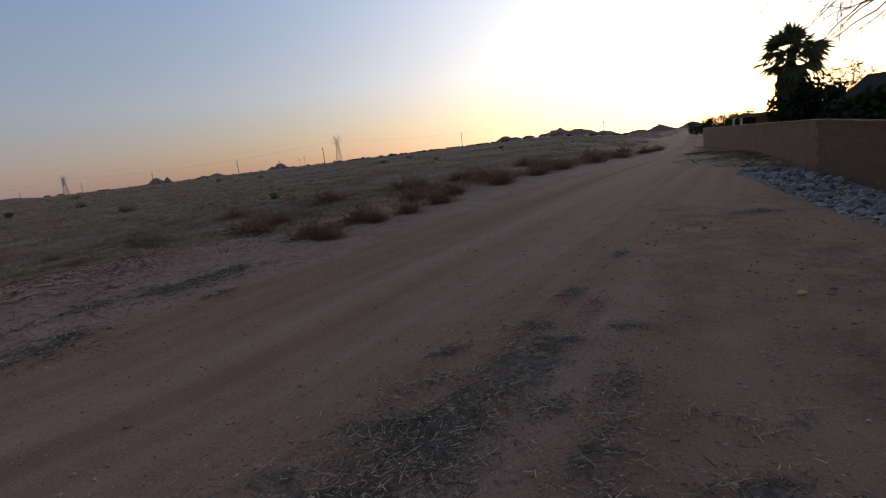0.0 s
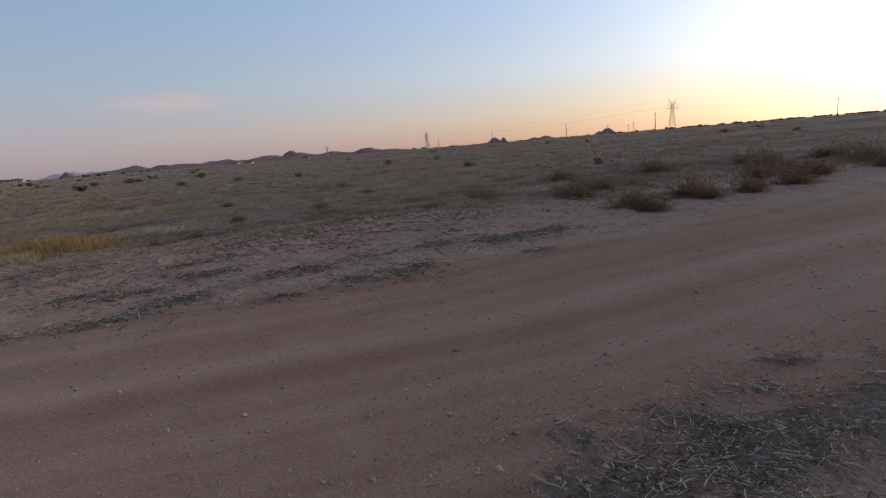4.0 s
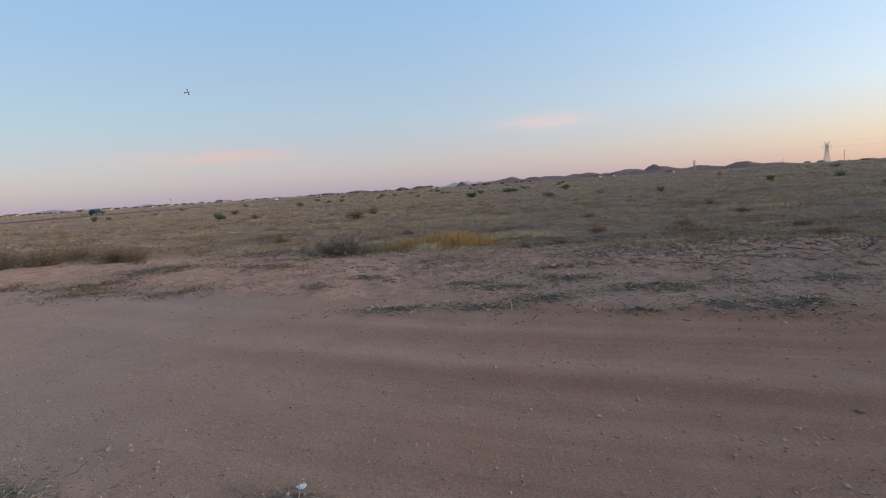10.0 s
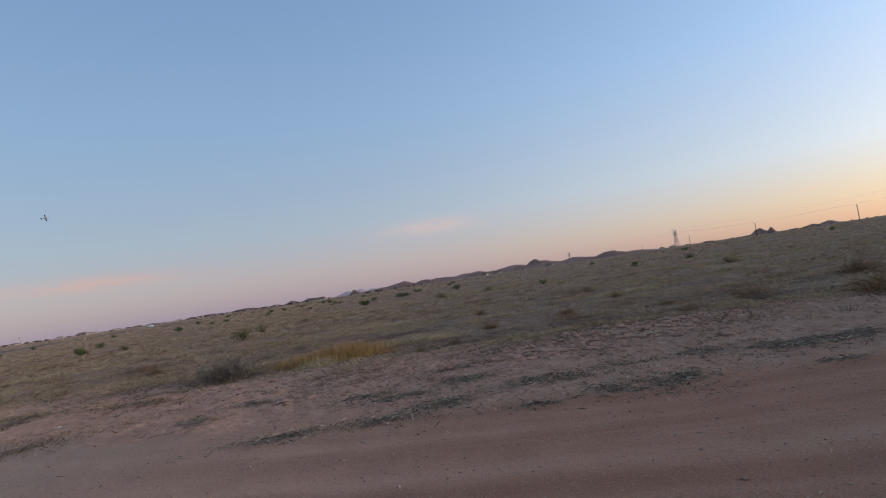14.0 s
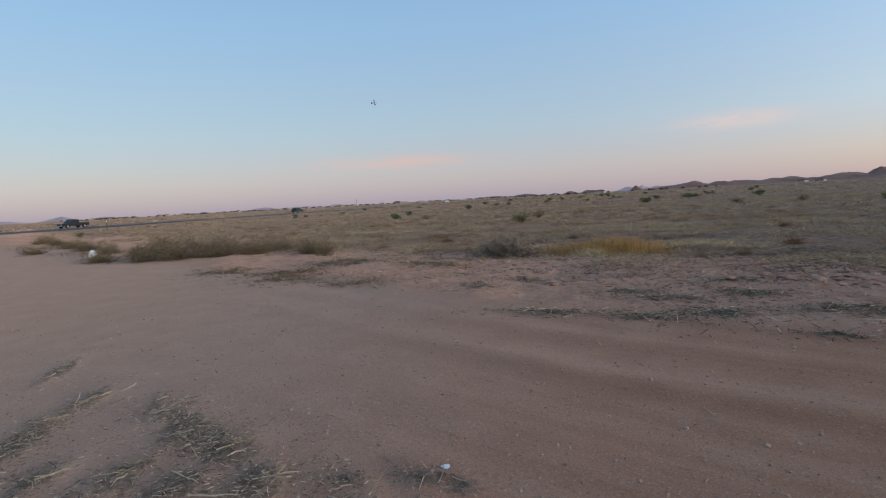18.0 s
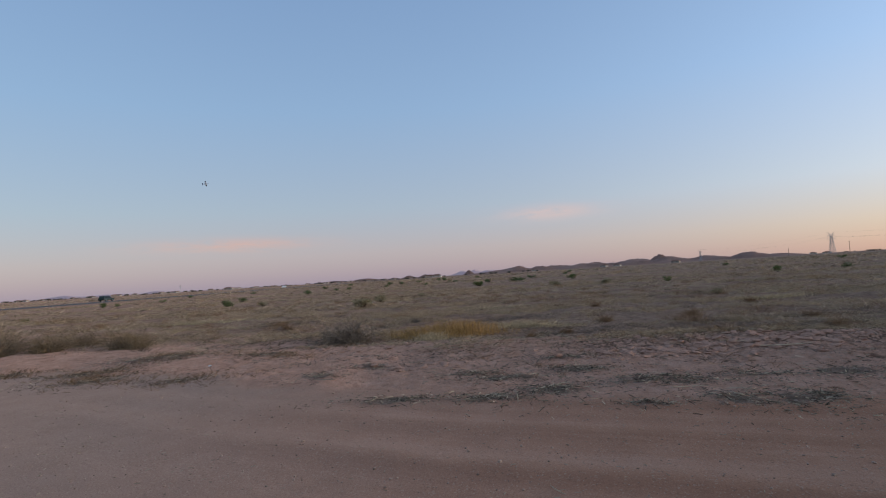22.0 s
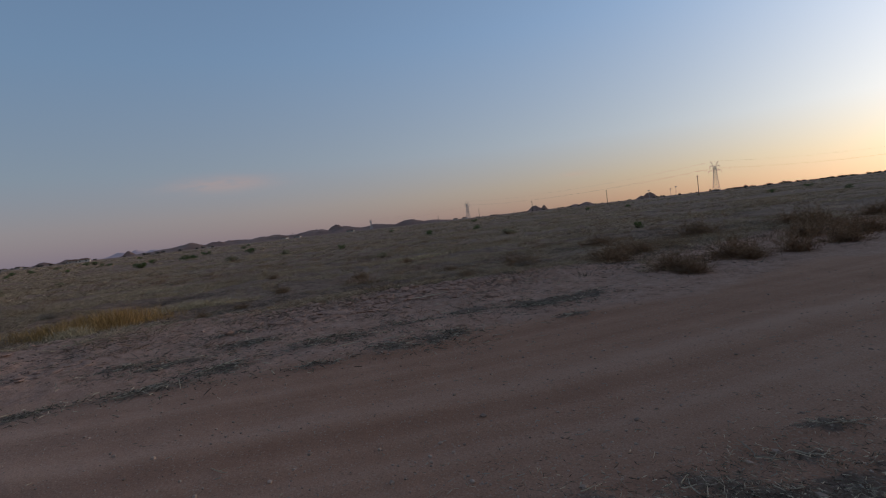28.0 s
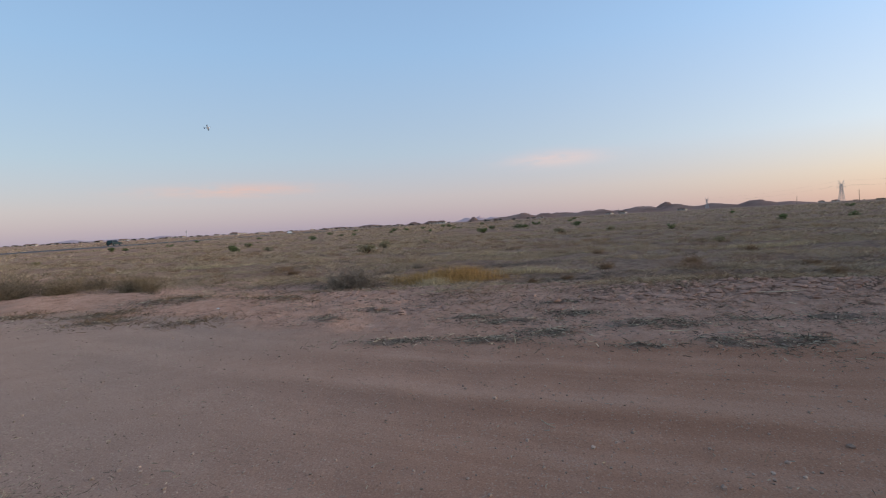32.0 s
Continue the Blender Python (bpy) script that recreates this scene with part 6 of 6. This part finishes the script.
def sticks():
    rnd = random.Random(61)
    kinds = [stick_mesh(k) for k in range(9)]
    spots = [(-8.03, 0.6, 128, 0.62), (-7.5, 2.3, 100, 0.45), (-7.3, 2.9, 60, 0.35), (-9.0, -3.2, 80, 0.4), (-13.5, 2.1, 50, 0.6), (-7.35, -0.35, 20, 0.3), (-3.1, -5.15, 50, 0.30), (-2.15, 3.25, 150, 0.24), (-0.8, 3.5, 70, 0.22), (0.2, 3.1, 100, 0.2),
             (-2.95, -1.75, 60, 0.16), (-3.45, -2.55, 70, 0.16), (-4.3, 0.25, 30, 0.2), (-3.2, -4.2, 60, 0.3), (-2.75, -3.35, 70, 0.28), (-2.3, -2.85, 80, 0.3), (-2.2, -2.5, 110, 0.32), (-2.6, -3.1, 60, 0.22), (-2.5, -2.3, 130, 0.28), (-1.85, -4.05, 70, 0.26), (-3.5, -5.0, 20, 0.25), (-10.2, 4.9, 95, 0.9)]
    for cx, cy, long, wide, turn in LITTER:
        for _ in range(4 if abs(cx) < 5 else 3):
            c, w, u, v = math.cos(radians(turn)), math.sin(radians(turn)), rnd.gauss(0, 0.5) * long, rnd.gauss(0, 0.5) * wide
            spots.append((cx + u * c - v * w, cy + u * w + v * c, rnd.uniform(0, 180), rnd.uniform(0.09, 0.22) * (1.0 if abs(cx) < 5 else 1.25)))
    for k, (x, y, turn, long) in enumerate(spots):
        ob = new("stick", kinds[k % 9])
        z = max(height(x + f * long * math.cos(radians(turn)), y + f * long * math.sin(radians(turn))) for f in (-0.4, 0, 0.4))
        ob.matrix_basis = pose(x, y, z - 0.002, 0, 0, turn) @ Matrix.Diagonal((long / 0.3, long / 0.3 * 0.9, 1.0 + long, 1))
        tagged(ob, "bleached bent stick lying on the dirt", "stick", "sticks on the ground")
    stones = [mesh_of("loose_stone", *rough_lump(300 + k, 0.65, 4, 7, 0.2).data(), PEBBLE) for k in range(5)]
    for k in range(30):
        a, r = rnd.uniform(-0.6, 3.0), rnd.uniform(2.4, 8.0)
        x, y = -math.sin(a) * r, math.cos(a) * r
        size = rnd.uniform(0.02, 0.042)
        ob = new("loose_stone", stones[k % 5])
        ob.matrix_basis = pose(x, y, height(x, y) + size * 0.2, 0, 0, rnd.uniform(0, 360)) @ Matrix.Diagonal((size * 1.3, size, size, 1))
        tagged(ob, "small rounded brown stone lying on the track", "stone", "loose stones on the track")
    yellow = new("yellow_stone", mesh_of("yellow_stone", *rough_lump(411, 0.7, 4, 7, 0.2).data(), material("ochre_stone", ((0.55, 0.36, 0.14), (0.68, 0.47, 0.20)), fine=50.0)))
    yellow.matrix_basis = pose(0.79, 5.69, height(0.79, 5.69) + 0.02, 0, 0, 20) @ Matrix.Diagonal((0.1, 0.07, 0.07, 1))
    tagged(yellow, "ochre-yellow stone lying on the dirt", "stone")
    bag = new("plastic_bag", mesh_of("plastic_bag", *rough_lump(512, 0.9, 7, 12, 0.28).data(), WHITE))
    bag.matrix_basis = pose(-15.65, -23.8, height(-15.65, -23.8) + 0.12, 10, 15, 30) @ Matrix.Diagonal((0.42, 0.36, 0.42, 1))
    tagged(bag, "crumpled white plastic bag caught by the brush", "bag")
    for x, y, size in ((-2.98, -1.35, 0.06), (-11.3, -6.6, 0.08), (-38.0, -9.5, 0.25)):
        ob = new("paper_scrap", mesh_of("paper_scrap", *rough_lump(600 + int(size * 100), 0.25, 4, 6, 0.3).data(), WHITE))
        ob.matrix_basis = pose(x, y, height(x, y) + size * 0.1, 0, 0, 40) @ Matrix.Diagonal((size, size, size, 1))
        tagged(ob, "small white scrap of paper on the ground", "paper", "paper scraps")


def mud_crust():
    """Clods of churned, dried mud heaped and cracked apart on the verge."""
    rnd = random.Random(71)
    kinds = [mesh_of("mud_clod", *rough_lump(700 + k, 0.6, 4, 7, 0.22).data(), CLOD) for k in range(12)]
    for cx, cy, long, wide, count, label in ((-10.9, 5.6, 2.4, 1.1, 280, "cracked crust of churned dried mud on the verge"), (-10.3, 2.7, 1.6, 0.7, 130, "cracked crust of churned dried mud on the verge"), (-10.3, -1.8, 1.0, 0.45, 40, "broken dried mud clods beside the field"), (-13.2, -3.4, 1.4, 0.6, 30, "pale dried mud clods beside the field")):
        ob = thing("mud_crust", label, "dried mud", (cx, cy, height(cx, cy)))
        for _ in range(count):
            x, y = cx + rnd.gauss(0, 0.5) * wide, cy + rnd.gauss(0, 0.5) * long
            size = rnd.uniform(0.06, 0.16)
            m = pose(x - cx, y - cy, height(x, y) - height(cx, cy) + 0.06 * size, rnd.gauss(0, 8), rnd.gauss(0, 8), rnd.uniform(0, 360)) @ Matrix.Diagonal((size * rnd.uniform(1.0, 1.7), size, size * rnd.uniform(0.5, 0.8), 1))
            part("mud_clod", rnd.choice(kinds), None, ob, m=m)


chips_and_stones()
sticks()
mud_crust()


# ---------------------------------------------------------------- the model plane in the air
def model_plane():
    silver = material("silver_foam", ((0.62, 0.63, 0.65), (0.75, 0.76, 0.78)), scale=3.0, fine=40.0, rough=0.5, bump=0.05)
    blue = material("dark_blue_foam", ((0.06, 0.08, 0.16), (0.09, 0.11, 0.2)), scale=3.0, fine=40.0, rough=0.5, bump=0.05)
    yellow = material("yellow_foam", ((0.5, 0.38, 0.15), (0.6, 0.46, 0.2)), scale=3.0, fine=40.0, rough=0.5, bump=0.05)
    ob = thing("model_plane", "silver and dark blue model aeroplane flying far off over the field", "model plane", (*at(119.8, 108.0), 1.7 + 110.0 * math.sin(radians(10.4))))
    a, e = radians(119.8), radians(10.4)
    sight = Vector((-math.sin(a) * math.cos(e), math.cos(a) * math.cos(e), math.sin(e)))
    nose = sight.cross(Vector((0, 0, 1))).normalized()
    wing = nose.cross(sight)
    bank = Matrix((nose, wing, nose.cross(wing))).transposed().to_4x4()
    ob.matrix_basis = Matrix.Translation(ob.location) @ bank @ pose(0, 0, 0, 22, -12, 8)
    part("fuselage", Shape().tube([(0.52, 0, 0), (0.47, 0, 0), (0.25, 0, 0.01), (-0.1, 0, 0.015), (-0.35, 0, 0.02), (-0.55, 0, 0.03)], [0.045, 0.075, 0.085, 0.08, 0.05, 0.02], 12).data(), silver, ob)

    def slab(points, z, thick):
        s = Shape()
        n = len(points)
        s.v = [(x, y, z + thick / 2) for x, y in points] + [(x, y, z - thick / 2) for x, y in points]
        s.f = [tuple(range(n)), tuple(range(2 * n - 1, n - 1, -1))] + [(i, (i + 1) % n, n + (i + 1) % n, n + i) for i in range(n)]
        return s.data()
    for sgn in (-1, 1):
        w = part("wing", slab([(0.27, sgn * 0.03), (0.22, sgn * 0.45), (0.14, sgn * 0.56), (0.04, sgn * 0.55), (-0.03, sgn * 0.03)][::sgn], -0.03, 0.025), silver, ob)
        part("wing_tip", slab([(0.235, sgn * 0.33), (0.215, sgn * 0.452), (0.145, sgn * 0.57), (0.03, sgn * 0.56), (0.0, sgn * 0.33)][::sgn], -0.03, 0.032), blue, w)
        part("tailplane", slab([(-0.38, sgn * 0.02), (-0.43, sgn * 0.2), (-0.53, sgn * 0.2), (-0.55, sgn * 0.02)][::sgn], 0.03, 0.015), blue, ob)
    fin = Shape().box((-0.55, -0.008, 0.03), (-0.42, 0.008, 0.2)).data()
    part("fin", fin, blue, ob)
    part("canopy", Shape().tube([(0.2, 0, 0.075), (0.1, 0, 0.105), (-0.05, 0, 0.09)], [0.02, 0.05, 0.015], 8).data(), GLASS, ob)
    part("spinner", Shape().tube([(0.58, 0, 0), (0.52, 0, 0)], [0.01, 0.045], 8).data(), yellow, ob)
    part("propeller", Shape().box((0.53, -0.012, -0.13), (0.54, 0.012, 0.13)).data(), blue, ob)


model_plane()


def gravel_fill():
    """Smaller broken stones between the large ones below the wall."""
    rng = np.random.RandomState(88)
    y = rng.uniform(8.4, 19.6, 900)
    left = np.interp(y, (8.6, 9.5, 13.0, 16.5, 18.3, 19.4), (2.5, 2.2, 1.7, 1.3, 1.0, 1.4))
    x = left + rng.uniform(0, 1, 900) * (np.interp(y, (3.0, 19.2), (3.85, 3.05)) - left)
    lumps("broken_stone", "small pale broken stones filling the rock bed", "stones", np.column_stack([x, y]), rng.uniform(0.05, 0.13, 900), STONE, 9)


gravel_fill()
